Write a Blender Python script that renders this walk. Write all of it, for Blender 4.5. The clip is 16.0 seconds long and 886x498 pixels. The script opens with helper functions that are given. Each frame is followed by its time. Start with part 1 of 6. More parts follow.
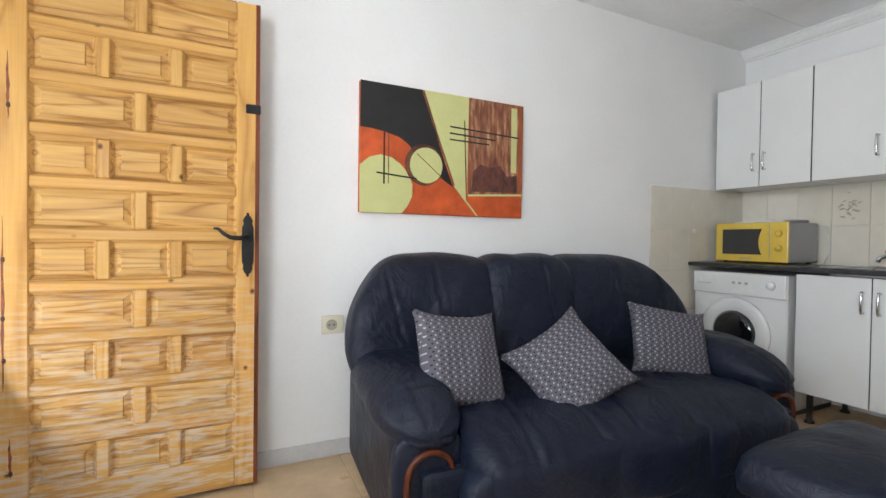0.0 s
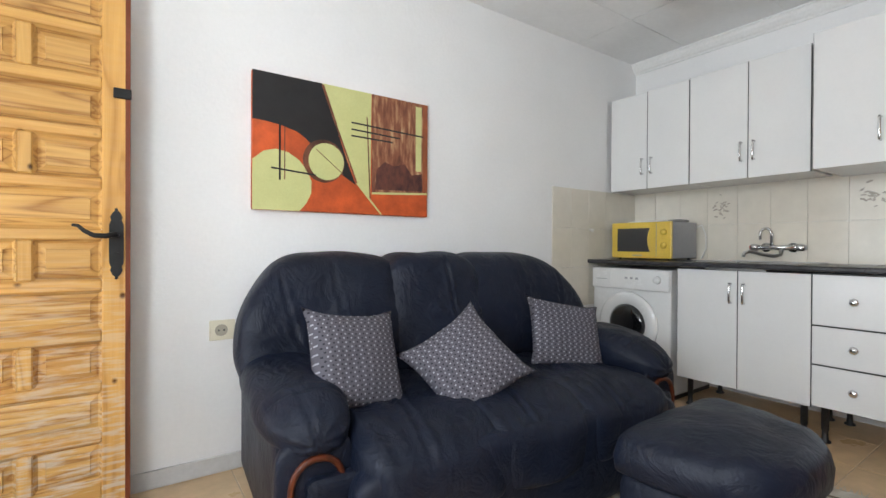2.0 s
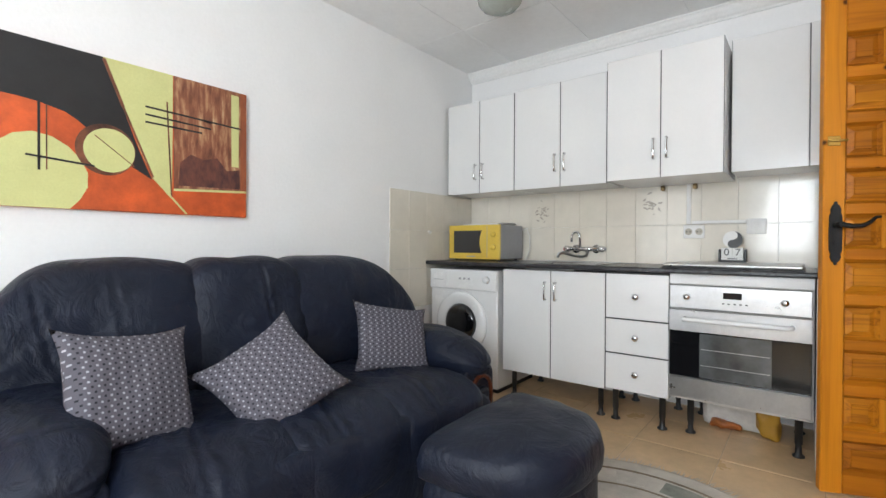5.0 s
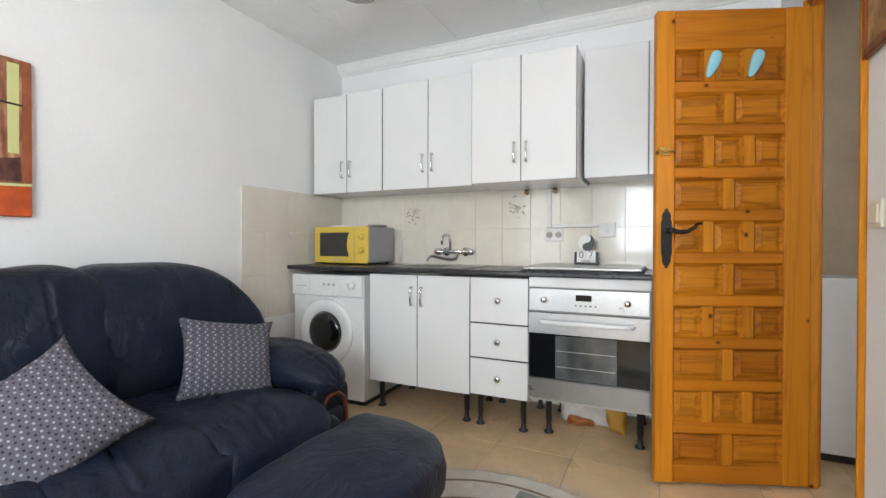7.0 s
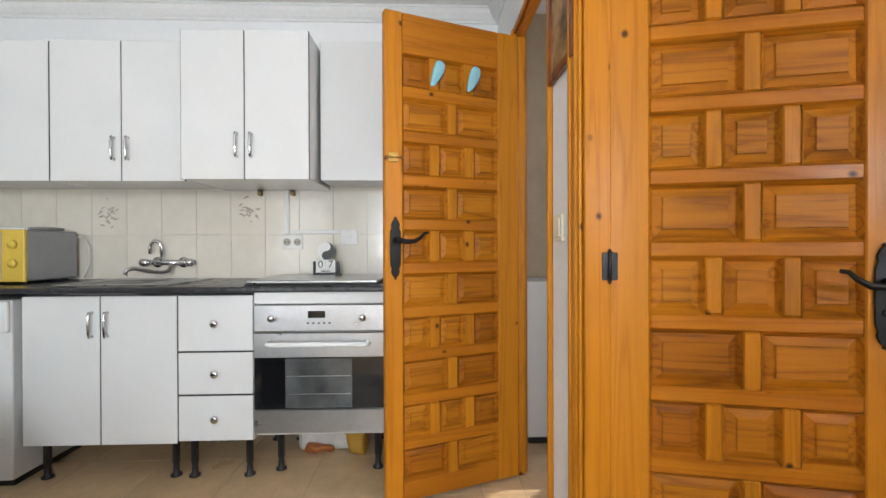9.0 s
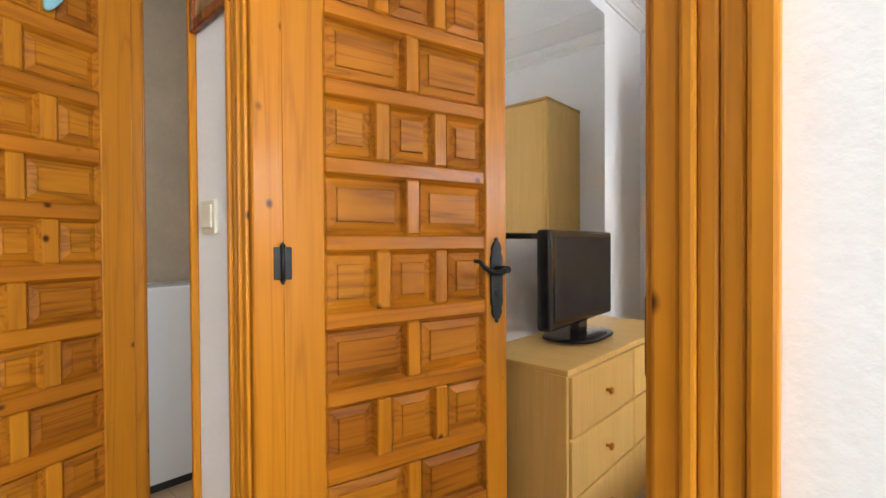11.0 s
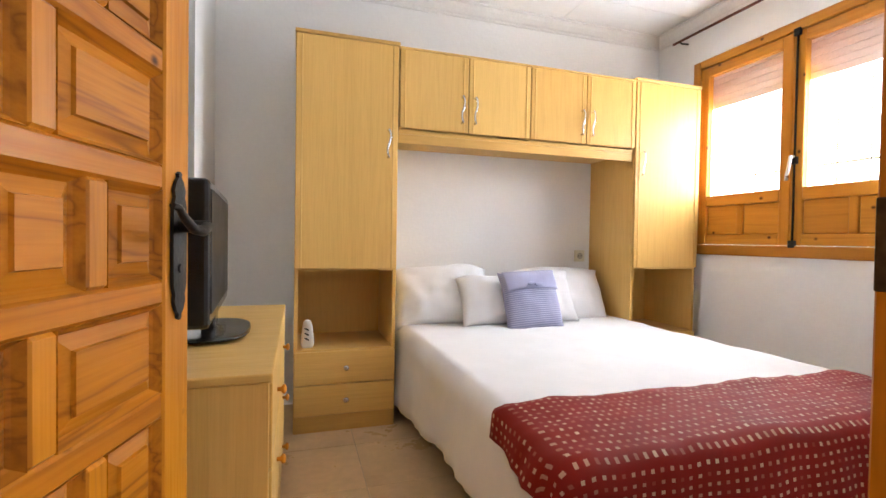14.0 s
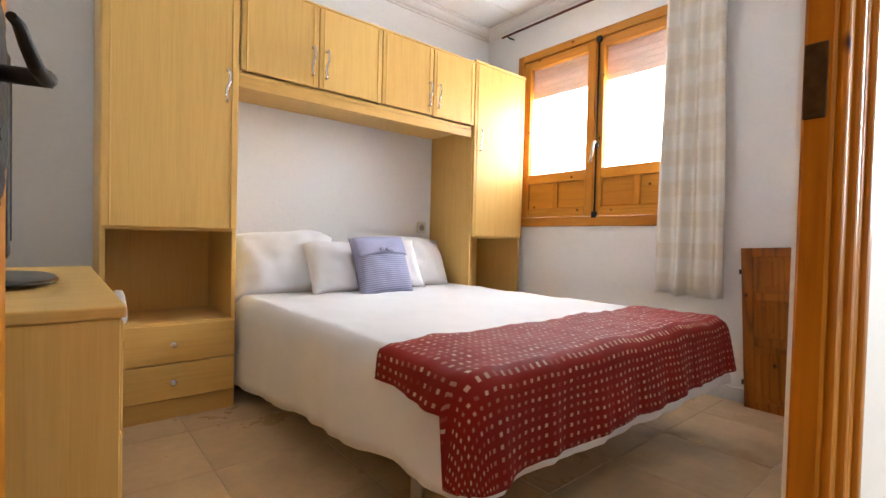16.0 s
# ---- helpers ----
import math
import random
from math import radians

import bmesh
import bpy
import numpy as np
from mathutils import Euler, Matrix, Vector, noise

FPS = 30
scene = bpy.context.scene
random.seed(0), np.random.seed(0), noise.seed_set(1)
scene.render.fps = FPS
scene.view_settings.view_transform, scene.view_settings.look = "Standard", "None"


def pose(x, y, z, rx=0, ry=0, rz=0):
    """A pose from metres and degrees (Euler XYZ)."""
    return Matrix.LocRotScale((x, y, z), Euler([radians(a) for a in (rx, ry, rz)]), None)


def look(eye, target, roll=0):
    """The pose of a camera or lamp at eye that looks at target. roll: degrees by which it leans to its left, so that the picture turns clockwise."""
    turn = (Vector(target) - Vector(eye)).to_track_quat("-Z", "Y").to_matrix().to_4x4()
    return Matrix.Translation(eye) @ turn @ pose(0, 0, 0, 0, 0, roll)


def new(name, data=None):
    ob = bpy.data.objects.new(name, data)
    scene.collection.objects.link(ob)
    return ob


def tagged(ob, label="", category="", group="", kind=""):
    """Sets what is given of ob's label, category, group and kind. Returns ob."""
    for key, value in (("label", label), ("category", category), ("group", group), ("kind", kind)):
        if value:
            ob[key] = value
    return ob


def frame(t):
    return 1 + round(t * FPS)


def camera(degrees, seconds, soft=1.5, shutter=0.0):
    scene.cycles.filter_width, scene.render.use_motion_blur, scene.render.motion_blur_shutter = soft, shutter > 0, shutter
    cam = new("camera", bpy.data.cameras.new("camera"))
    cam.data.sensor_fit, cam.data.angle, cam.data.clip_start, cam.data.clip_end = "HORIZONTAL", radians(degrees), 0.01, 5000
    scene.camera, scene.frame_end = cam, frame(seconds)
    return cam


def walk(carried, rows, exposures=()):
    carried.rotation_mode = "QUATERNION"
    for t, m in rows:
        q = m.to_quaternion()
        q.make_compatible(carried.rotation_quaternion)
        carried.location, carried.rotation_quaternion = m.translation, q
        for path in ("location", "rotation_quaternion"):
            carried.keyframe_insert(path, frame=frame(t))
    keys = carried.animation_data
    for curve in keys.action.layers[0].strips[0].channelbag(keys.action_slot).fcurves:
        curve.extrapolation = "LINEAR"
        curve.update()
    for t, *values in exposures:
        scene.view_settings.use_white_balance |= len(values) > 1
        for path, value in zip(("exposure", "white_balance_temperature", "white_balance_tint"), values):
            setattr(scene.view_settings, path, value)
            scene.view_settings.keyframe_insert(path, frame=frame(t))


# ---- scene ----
cam = camera(87.7, 16.0)
PATH = [
    (0, (0.364, 0.051, 1.036), (1.234, 1.852, 1.002), 0.8),
    (0.5, (0.381, 0.058, 1.013), (1.321, 1.823, 0.998), 0.5),
    (1, (0.413, 0.048, 1.007), (1.418, 1.777, 0.996), 0.5),
    (1.5, (0.442, 0.021, 1.017), (1.515, 1.709, 0.996), 0.7),
    (2, (0.479, 0.019, 1.007), (1.624, 1.659, 0.995), 0.3),
    (2.5, (0.516, -0.004, 1.02), (1.734, 1.583, 0.996), 0.6),
    (3, (0.566, -0.02, 1.027), (1.865, 1.501, 1.0), 0.4),
    (3.5, (0.593, -0.021, 1.028), (1.972, 1.428, 1.004), 0.4),
    (4, (0.622, -0.032, 1.03), (2.073, 1.345, 1.006), 0.3),
    (6.5, (0.818, -0.109, 1.054), (2.556, 0.879, 1.039), 0.2),
    (7, (0.916, -0.131, 1.061), (2.722, 0.729, 1.042), 0.1),
    (7.5, (1.009, -0.159, 1.045), (2.888, 0.527, 1.038), 0.1),
    (8, (1.106, -0.214, 1.053), (3.052, 0.25, 1.048), 0.0),
    (8.5, (1.171, -0.257, 1.076), (3.157, -0.023, 1.069), -0.1),
    (9, (1.227, -0.277, 1.095), (3.226, -0.347, 1.086), -0.2),
    (9.5, (1.272, -0.28, 1.102), (3.238, -0.645, 1.09), -0.4),
    (10, (1.317, -0.278, 1.096), (3.163, -1.049, 1.079), -0.4),
    (12.5, (1.856, -0.182, 1.072), (2.118, -2.164, 1.033), 0.3),
    (13, (1.979, -0.289, 1.062), (1.88, -2.286, 1.022), 0.8),
    (13.5, (2.046, -0.381, 1.034), (1.706, -2.351, 0.997), 0.9),
    (14, (2.113, -0.471, 0.988), (1.511, -2.379, 0.949), 0.9),
    (14.5, (2.175, -0.541, 0.928), (1.358, -2.367, 0.89), 1.0),
    (15, (2.216, -0.577, 0.878), (1.205, -2.302, 0.833), 1.2),
    (15.5, (2.242, -0.591, 0.837), (1.083, -2.22, 0.791), 1.4),
    (16, (2.257, -0.599, 0.813), (0.973, -2.132, 0.768), 1.4),
]
walk(cam, [(t, look(eye, target, roll)) for t, eye, target, roll in PATH],
     [(0, -0.33), (2, -0.27), (3.5, -0.18), (6.5, 0.03), (9, 0.0), (10, -0.07), (12.5, 0.78), (13, 0.68), (14.5, 0.32), (16, 0.28)])

# ---- world, daylight, exposure ----
world = bpy.data.worlds.new("world")
scene.world = world
world.use_nodes = True
wn, wl = world.node_tree.nodes, world.node_tree.links
sky = wn.new("ShaderNodeTexSky")
sky.sky_type = "NISHITA"
sky.sun_disc = False
sky.sun_elevation, sky.sun_rotation = radians(50), radians(141)
wn["Background"].inputs[1].default_value = 0.15
wl.new(sky.outputs[0], wn["Background"].inputs[0])

# the sun stands in the south-east, behind the house
sun = new("sun", bpy.data.lights.new("sun", "SUN"))
sun.data.energy, sun.data.angle, sun.data.color = 3.0, radians(0.5), (1.0, 0.95, 0.87)
sun.matrix_basis = look((0, 0, 0), (-0.40, 0.50, -0.77))


def opening_light(name, eye, target, w, h, watts, colour):
    lamp = new(name, bpy.data.lights.new(name, "AREA"))
    lamp.data.shape, lamp.data.size, lamp.data.size_y = "RECTANGLE", w, h
    lamp.data.energy, lamp.data.color = watts, colour
    lamp.matrix_basis = look(eye, target)
    return lamp


opening_light("door_daylight", (-0.62, 1.66, 1.15), (2, 1.5, 2.4), 0.8, 1.9, 20, (0.9, 0.95, 1.0))
# fill from the south-west through an assumed window, out of view
opening_light("living_window_daylight", (-0.62, -0.03, 1.5), (2.5, 1.6, 2.7), 1.1, 1.15, 90, (0.87, 0.94, 1.0))
opening_light("bedroom_window_daylight", (-0.70, -2.5, 1.6), (2, -2.2, 1.3), 1.75, 1.3, 128, (0.88, 0.925, 1.0))

# added lamp to brighten the small room; its window is invented and unseen
opening_light("bath_window_daylight", (4.16, -1.72, 1.62), (2.8, -1.4, 1.0), 0.36, 0.55, 9, (0.95, 0.97, 1.0))


# ---- materials ----
def mat(name):
    m = bpy.data.materials.new(name)
    m.use_nodes = True
    return m, m.node_tree.nodes, m.node_tree.links, m.node_tree.nodes["Principled BSDF"]


def coords(n, l, scale, rnd=True):
    tc, mp = n.new("ShaderNodeTexCoord"), n.new("ShaderNodeMapping")
    mp.inputs["Scale"].default_value = scale
    if rnd:
        oi, add, mul = n.new("ShaderNodeObjectInfo"), n.new("ShaderNodeVectorMath"), n.new("ShaderNodeMath")
        mul.operation, mul.inputs[1].default_value = "MULTIPLY", 37.0
        l.new(oi.outputs["Random"], mul.inputs[0])
        l.new(tc.outputs["Object"], add.inputs[0])
        l.new(mul.outputs[0], add.inputs[1])
        l.new(add.outputs[0], mp.inputs["Vector"])
    else:
        l.new(tc.outputs["Object"], mp.inputs["Vector"])
    return mp


def ramp(n, stops):
    r = n.new("ShaderNodeValToRGB")
    e = r.color_ramp.elements
    while len(e) < len(stops):
        e.new(0.5)
    for k, (p, c) in enumerate(stops):
        e[k].position, e[k].color = p, (*c, 1)
    return r


def noise_node(n, l, vec, scale, detail=4.0, rough=0.55, dist=0.0):
    t = n.new("ShaderNodeTexNoise")
    t.inputs["Scale"].default_value, t.inputs["Detail"].default_value = scale, detail
    t.inputs["Roughness"].default_value, t.inputs["Distortion"].default_value = rough, dist
    l.new(vec, t.inputs["Vector"])
    return t


def mixed(n, l, mode, fac, a, b):
    x = n.new("ShaderNodeMix")
    x.data_type, x.blend_type = "RGBA", mode
    if isinstance(fac, float):
        x.inputs[0].default_value = fac
    else:
        l.new(fac, x.inputs[0])
    for k, v in ((6, a), (7, b)):
        if isinstance(v, tuple):
            x.inputs[k].default_value = (*v, 1)
        else:
            l.new(v, x.inputs[k])
    return x.outputs[2]


def bumped(n, l, b, height, strength, dist=0.01):
    bp = n.new("ShaderNodeBump")
    bp.inputs["Strength"].default_value, bp.inputs["Distance"].default_value = strength, dist
    l.new(height, bp.inputs["Height"])
    l.new(bp.outputs[0], b.inputs["Normal"])


def wood(name, dark, light, axis, rough=0.35, rings=9.0, knots=True, worn=None, coat=0.25, contrast=1.0, tone_low=(0.8, 0.74, 0.68)):
    """Long grain along the axis, growth rings, fine pores and a few knots."""
    m, n, l, b = mat(name)
    s = [rings, rings, rings]
    s["xyz".index(axis)] = rings * 0.06
    mp = coords(n, l, s)
    big = noise_node(n, l, mp.outputs[0], 1.0, 3.0, 0.5, 0.5)
    wv = n.new("ShaderNodeMath")
    wv.operation, wv.inputs[1].default_value = "MULTIPLY", 7.0
    l.new(big.outputs["Fac"], wv.inputs[0])
    fr = n.new("ShaderNodeMath")
    fr.operation, fr.inputs[1].default_value = "PINGPONG", 0.5
    l.new(wv.outputs[0], fr.inputs[0])
    mid = tuple(d + (a - d) * (1 - 0.25 * contrast) for d, a in zip(dark, light))
    r = ramp(n, [(0.0, tuple(d + (a - d) * (1 - 0.75 * contrast) for d, a in zip(dark, light))), (0.16, mid), (0.5, light)])
    l.new(fr.outputs[0], r.inputs[0])
    s2 = [220.0, 220.0, 220.0]
    s2["xyz".index(axis)] = 6.0
    mp2 = coords(n, l, s2)
    fine = noise_node(n, l, mp2.outputs[0], 1.0, 2.0)
    r2 = ramp(n, [(0.3, (0.8, 0.74, 0.68)), (0.6, (1, 1, 1))])
    l.new(fine.outputs["Fac"], r2.inputs[0])
    col = mixed(n, l, "MULTIPLY", 0.35, r.outputs[0], r2.outputs[0])
    tone = n.new("ShaderNodeObjectInfo")
    rt = ramp(n, [(0.0, tone_low), (0.5, (1, 1, 1)), (1.0, (1.0, 0.93, 0.84))])
    l.new(tone.outputs["Random"], rt.inputs[0])
    col = mixed(n, l, "MULTIPLY", 0.8, col, rt.outputs[0])
    if knots:
        s3 = [10.0, 10.0, 10.0]
        s3["xyz".index(axis)] = 8.0
        mk = coords(n, l, s3)
        v = n.new("ShaderNodeTexVoronoi")
        v.inputs["Scale"].default_value = 1.0
        l.new(mk.outputs[0], v.inputs["Vector"])
        rk = ramp(n, [(0.05, (1, 1, 1)), (0.12, (0, 0, 0))])
        l.new(v.outputs["Distance"], rk.inputs[0])
        col = mixed(n, l, "MIX", rk.outputs[0], col, tuple(0.35 * d for d in dark))
    if worn:
        mw = n.new("ShaderNodeNewGeometry")
        sep, nz = n.new("ShaderNodeSeparateXYZ"), noise_node(n, l, coords(n, l, (9, 9, 70)).outputs[0], 1.0, 5.0, 0.6)
        l.new(mw.outputs["Position"], sep.inputs[0])
        mr = n.new("ShaderNodeMapRange")
        mr.inputs[1].default_value, mr.inputs[2].default_value = 1.0, 0.1
        mr.inputs[3].default_value, mr.inputs[4].default_value = 0.04, 0.85
        l.new(sep.outputs["Z"], mr.inputs[0])
        gt = n.new("ShaderNodeMath")
        gt.operation = "MULTIPLY"
        rz = ramp(n, [(0.46, (0, 0, 0)), (0.60, (1, 1, 1))])
        l.new(nz.outputs["Fac"], rz.inputs[0])
        l.new(rz.outputs[0], gt.inputs[0])
        l.new(mr.outputs[0], gt.inputs[1])
        col = mixed(n, l, "MIX", gt.outputs[0], col, worn)
    l.new(col, b.inputs["Base Color"])
    rr = ramp(n, [(0.3, (rough + 0.12,) * 3), (0.7, (rough - 0.05,) * 3)])
    l.new(fine.outputs["Fac"], rr.inputs[0])
    l.new(rr.outputs[0], b.inputs["Roughness"])
    b.inputs["Coat Weight"].default_value = coat
    b.inputs["Coat Roughness"].default_value = 0.2
    b.inputs["Specular IOR Level"].default_value = 0.2
    bumped(n, l, b, fine.outputs["Fac"], 0.12, 0.002)
    return m


def plain(name, colour, rough=0.5, metal=0.0, vary=0.08, scale=6.0, bump=0.0, bump_scale=60.0, fine=0.04, coat=0.0, sheen=0.0):
    """One surface with slow stains and fine grain."""
    m, n, l, b = mat(name)
    mp = coords(n, l, (1, 1, 1))
    a = noise_node(n, l, mp.outputs[0], scale, 5.0, 0.6)
    f = noise_node(n, l, mp.outputs[0], bump_scale, 4.0, 0.6)
    lo, hi = tuple(c * (1 - vary) for c in colour), tuple(min(1.0, c * (1 + vary * 0.5)) for c in colour)
    r = ramp(n, [(0.3, lo), (0.7, hi)])
    l.new(a.outputs["Fac"], r.inputs[0])
    r2 = ramp(n, [(0.3, (1 - fine * 2,) * 3), (0.7, (1, 1, 1))])
    l.new(f.outputs["Fac"], r2.inputs[0])
    l.new(mixed(n, l, "MULTIPLY", 1.0, r.outputs[0], r2.outputs[0]), b.inputs["Base Color"])
    rr = ramp(n, [(0.3, (min(1, rough * 1.15),) * 3), (0.7, (rough * 0.88,) * 3)])
    l.new(a.outputs["Fac"], rr.inputs[0])
    l.new(rr.outputs[0], b.inputs["Roughness"])
    b.inputs["Metallic"].default_value = metal
    b.inputs["Coat Weight"].default_value = coat
    b.inputs["Sheen Weight"].default_value = sheen
    if bump:
        bumped(n, l, b, f.outputs["Fac"], bump, 0.004)
    return m


def leather(name, colour):
    m, n, l, b = mat(name)
    mp = coords(n, l, (1, 1, 1))
    a = noise_node(n, l, mp.outputs[0], 5.0, 4.0)
    v = n.new("ShaderNodeTexVoronoi")
    v.inputs["Scale"].default_value = 260.0
    l.new(mp.outputs[0], v.inputs["Vector"])
    cr = noise_node(n, l, mp.outputs[0], 9.0, 6.0, 0.6, 2.2)
    r = ramp(n, [(0.3, tuple(0.75 * c for c in colour)), (0.65, colour), (0.9, tuple(1.5 * c for c in colour))])
    l.new(a.outputs["Fac"], r.inputs[0])
    l.new(r.outputs[0], b.inputs["Base Color"])
    rr = ramp(n, [(0.3, (0.5,) * 3), (0.7, (0.36,) * 3)])
    l.new(a.outputs["Fac"], rr.inputs[0])
    l.new(rr.outputs[0], b.inputs["Roughness"])
    b.inputs["Specular IOR Level"].default_value = 0.26
    b1, b2 = n.new("ShaderNodeBump"), n.new("ShaderNodeBump")
    b1.inputs["Strength"].default_value, b1.inputs["Distance"].default_value = 0.75, 0.012
    b2.inputs["Strength"].default_value, b2.inputs["Distance"].default_value = 0.12, 0.002
    l.new(cr.outputs["Fac"], b1.inputs["Height"])
    l.new(v.outputs["Distance"], b2.inputs["Height"])
    l.new(b1.outputs[0], b2.inputs["Normal"])
    l.new(b2.outputs[0], b.inputs["Normal"])
    return m


def dotted(name, ground, dots, cell, size, second=None, axes="xz", source="Object", stagger=0.5, mottled=False):
    """Woven cloth with rows of small square marks."""
    m, n, l, b = mat(name)
    tc, sep = n.new("ShaderNodeTexCoord"), n.new("ShaderNodeSeparateXYZ")
    l.new(tc.outputs[source], sep.inputs[0])

    def math1(op, a, v):
        q = n.new("ShaderNodeMath")
        q.operation = op
        l.new(a, q.inputs[0])
        if isinstance(v, float):
            q.inputs[1].default_value = v
        else:
            l.new(v, q.inputs[1])
        return q.outputs[0]

    u = math1("DIVIDE", sep.outputs[axes[0].upper()], cell)
    v = math1("DIVIDE", sep.outputs[axes[1].upper()], cell)
    row = math1("MODULO", math1("FLOOR", math1("ADD", v, 400.0), 0.0), 2.0)
    u2 = math1("ADD", math1("ADD", u, 400.0), math1("MULTIPLY", row, stagger))
    fu = math1("ABSOLUTE", math1("SUBTRACT", math1("FRACT", u2, 0.0), 0.5), 0.0)
    fv = math1("ABSOLUTE", math1("SUBTRACT", math1("FRACT", math1("ADD", v, 400.0), 0.0), 0.5), 0.0)
    mask = math1("MULTIPLY", math1("LESS_THAN", fu, size), math1("LESS_THAN", fv, size))
    cellno = math1("FLOOR", u2, 0.0)
    alt = math1("MODULO", math1("ADD", cellno, math1("FLOOR", math1("ADD", v, 400.0), 0.0)), 2.0)
    if mottled:
        pair, wn2 = n.new("ShaderNodeCombineXYZ"), n.new("ShaderNodeTexWhiteNoise")
        l.new(cellno, pair.inputs[0])
        l.new(math1("FLOOR", math1("ADD", v, 400.0), 0.0), pair.inputs[1])
        l.new(pair.outputs[0], wn2.inputs["Vector"])
        alt = wn2.outputs["Value"]
    mp = coords(n, l, (1, 1, 1))
    big = noise_node(n, l, mp.outputs[0], 7.0, 4.0)
    weave = noise_node(n, l, mp.outputs[0], 500.0, 2.0)
    g = ramp(n, [(0.3, tuple(0.82 * c for c in ground)), (0.7, ground)])
    l.new(big.outputs["Fac"], g.inputs[0])
    dcol = mixed(n, l, "MIX", alt, dots, second or dots)
    col = mixed(n, l, "MIX", mask, g.outputs[0], dcol)
    w2 = ramp(n, [(0.3, (0.8, 0.8, 0.8)), (0.7, (1, 1, 1))])
    l.new(weave.outputs["Fac"], w2.inputs[0])
    l.new(mixed(n, l, "MULTIPLY", 1.0, col, w2.outputs[0]), b.inputs["Base Color"])
    b.inputs["Roughness"].default_value = 0.75
    b.inputs["Specular IOR Level"].default_value = 0.25
    bumped(n, l, b, weave.outputs["Fac"], 0.2, 0.002)
    return m


def striped(name, a, c, cell, axis="z", soft=0.2, rough=0.85, trans=0.0):
    m, n, l, b = mat(name)
    tc, sep = n.new("ShaderNodeTexCoord"), n.new("ShaderNodeSeparateXYZ")
    l.new(tc.outputs["Object"], sep.inputs[0])
    d = n.new("ShaderNodeMath")
    d.operation, d.inputs[1].default_value = "DIVIDE", cell
    l.new(sep.outputs[axis.upper()], d.inputs[0])
    p = n.new("ShaderNodeMath")
    p.operation, p.inputs[1].default_value = "PINGPONG", 0.5
    l.new(d.outputs[0], p.inputs[0])
    r = ramp(n, [(0.25 - soft / 2, a), (0.25 + soft / 2, c)])
    l.new(p.outputs[0], r.inputs[0])
    mp = coords(n, l, (1, 1, 1))
    w = noise_node(n, l, mp.outputs[0], 380.0, 3.0)
    w2 = ramp(n, [(0.3, (0.84, 0.84, 0.84)), (0.7, (1, 1, 1))])
    l.new(w.outputs["Fac"], w2.inputs[0])
    l.new(mixed(n, l, "MULTIPLY", 1.0, r.outputs[0], w2.outputs[0]), b.inputs["Base Color"])
    b.inputs["Roughness"].default_value = rough
    b.inputs["Transmission Weight"].default_value = trans
    bumped(n, l, b, w.outputs["Fac"], 0.2, 0.002)
    return m


M_WALL = plain("wall_paint", (0.85, 0.845, 0.835), 0.85, vary=0.04, scale=1.3, bump=0.35, bump_scale=55.0, fine=0.015)
M_CEIL = plain("ceiling_plaster", (0.88, 0.875, 0.865), 0.9, vary=0.06, scale=1.6, bump=0.15, bump_scale=30.0, fine=0.02)
M_CORNICE = plain("cornice_plaster", (0.82, 0.81, 0.79), 0.8, vary=0.03, bump=0.05)
M_BASE = plain("skirting_paint", (0.62, 0.61, 0.60), 0.6, vary=0.1, scale=5.0)
M_TILE = plain("floor_tile", (0.66, 0.465, 0.27), 0.3, vary=0.22, scale=3.2, bump=0.05, bump_scale=25.0, fine=0.05)
M_GROUT = plain("floor_grout", (0.50, 0.40, 0.29), 0.9, vary=0.2, scale=8.0)
M_WTILE = plain("wall_tile", (0.74, 0.69, 0.59), 0.2, vary=0.06, scale=2.5, bump=0.03, bump_scale=14.0, fine=0.03, coat=0.3)
M_WGROUT = plain("wall_grout", (0.62, 0.58, 0.5), 0.9)
M_DOOR_V = wood("varnished_pine_upright", (0.18, 0.042, 0.002), (0.56, 0.213, 0.011), "z", 0.40, 9.0, coat=0.1, contrast=0.4)
M_DOOR_H = wood("varnished_pine_rail", (0.15, 0.032, 0.002), (0.49, 0.168, 0.008), "x", 0.40, 9.0, coat=0.1, contrast=0.45)
M_DOOR_P = wood("varnished_pine_panel", (0.12, 0.026, 0.002), (0.50, 0.184, 0.009), "x", 0.45, 13.0, knots=False, coat=0.0, contrast=0.75, tone_low=(0.62, 0.47, 0.38))
M_WIN_V = wood("window_pine_upright", (0.25, 0.075, 0.008), (0.56, 0.23, 0.024), "z", 0.40, 6.0, coat=0.08, contrast=0.4)
M_ENT_V = wood("old_pine_upright", (0.28, 0.10, 0.012), (0.68, 0.40, 0.125), "z", 0.45, 8.0, contrast=0.65, worn=(0.60, 0.52, 0.42), coat=0.1)
M_ENT_H = wood("old_pine_rail", (0.28, 0.10, 0.014), (0.66, 0.385, 0.12), "x", 0.45, 8.0, contrast=0.7, worn=(0.60, 0.53, 0.43), coat=0.1)
M_ENT_P = wood("old_pine_panel", (0.22, 0.07, 0.012), (0.67, 0.41, 0.14), "x", 0.5, 12.0, contrast=0.9, tone_low=(0.8, 0.68, 0.56), knots=False, worn=(0.62, 0.55, 0.45), coat=0.05)
M_ENT_E = wood("stained_door_edge", (0.06, 0.015, 0.006), (0.20, 0.05, 0.018), "z", 0.5, 7.0)
M_BEECH = wood("beech_laminate", (0.56, 0.32, 0.085), (0.74, 0.465, 0.145), "z", 0.38, 7.0, knots=False, coat=0.1, contrast=0.3)
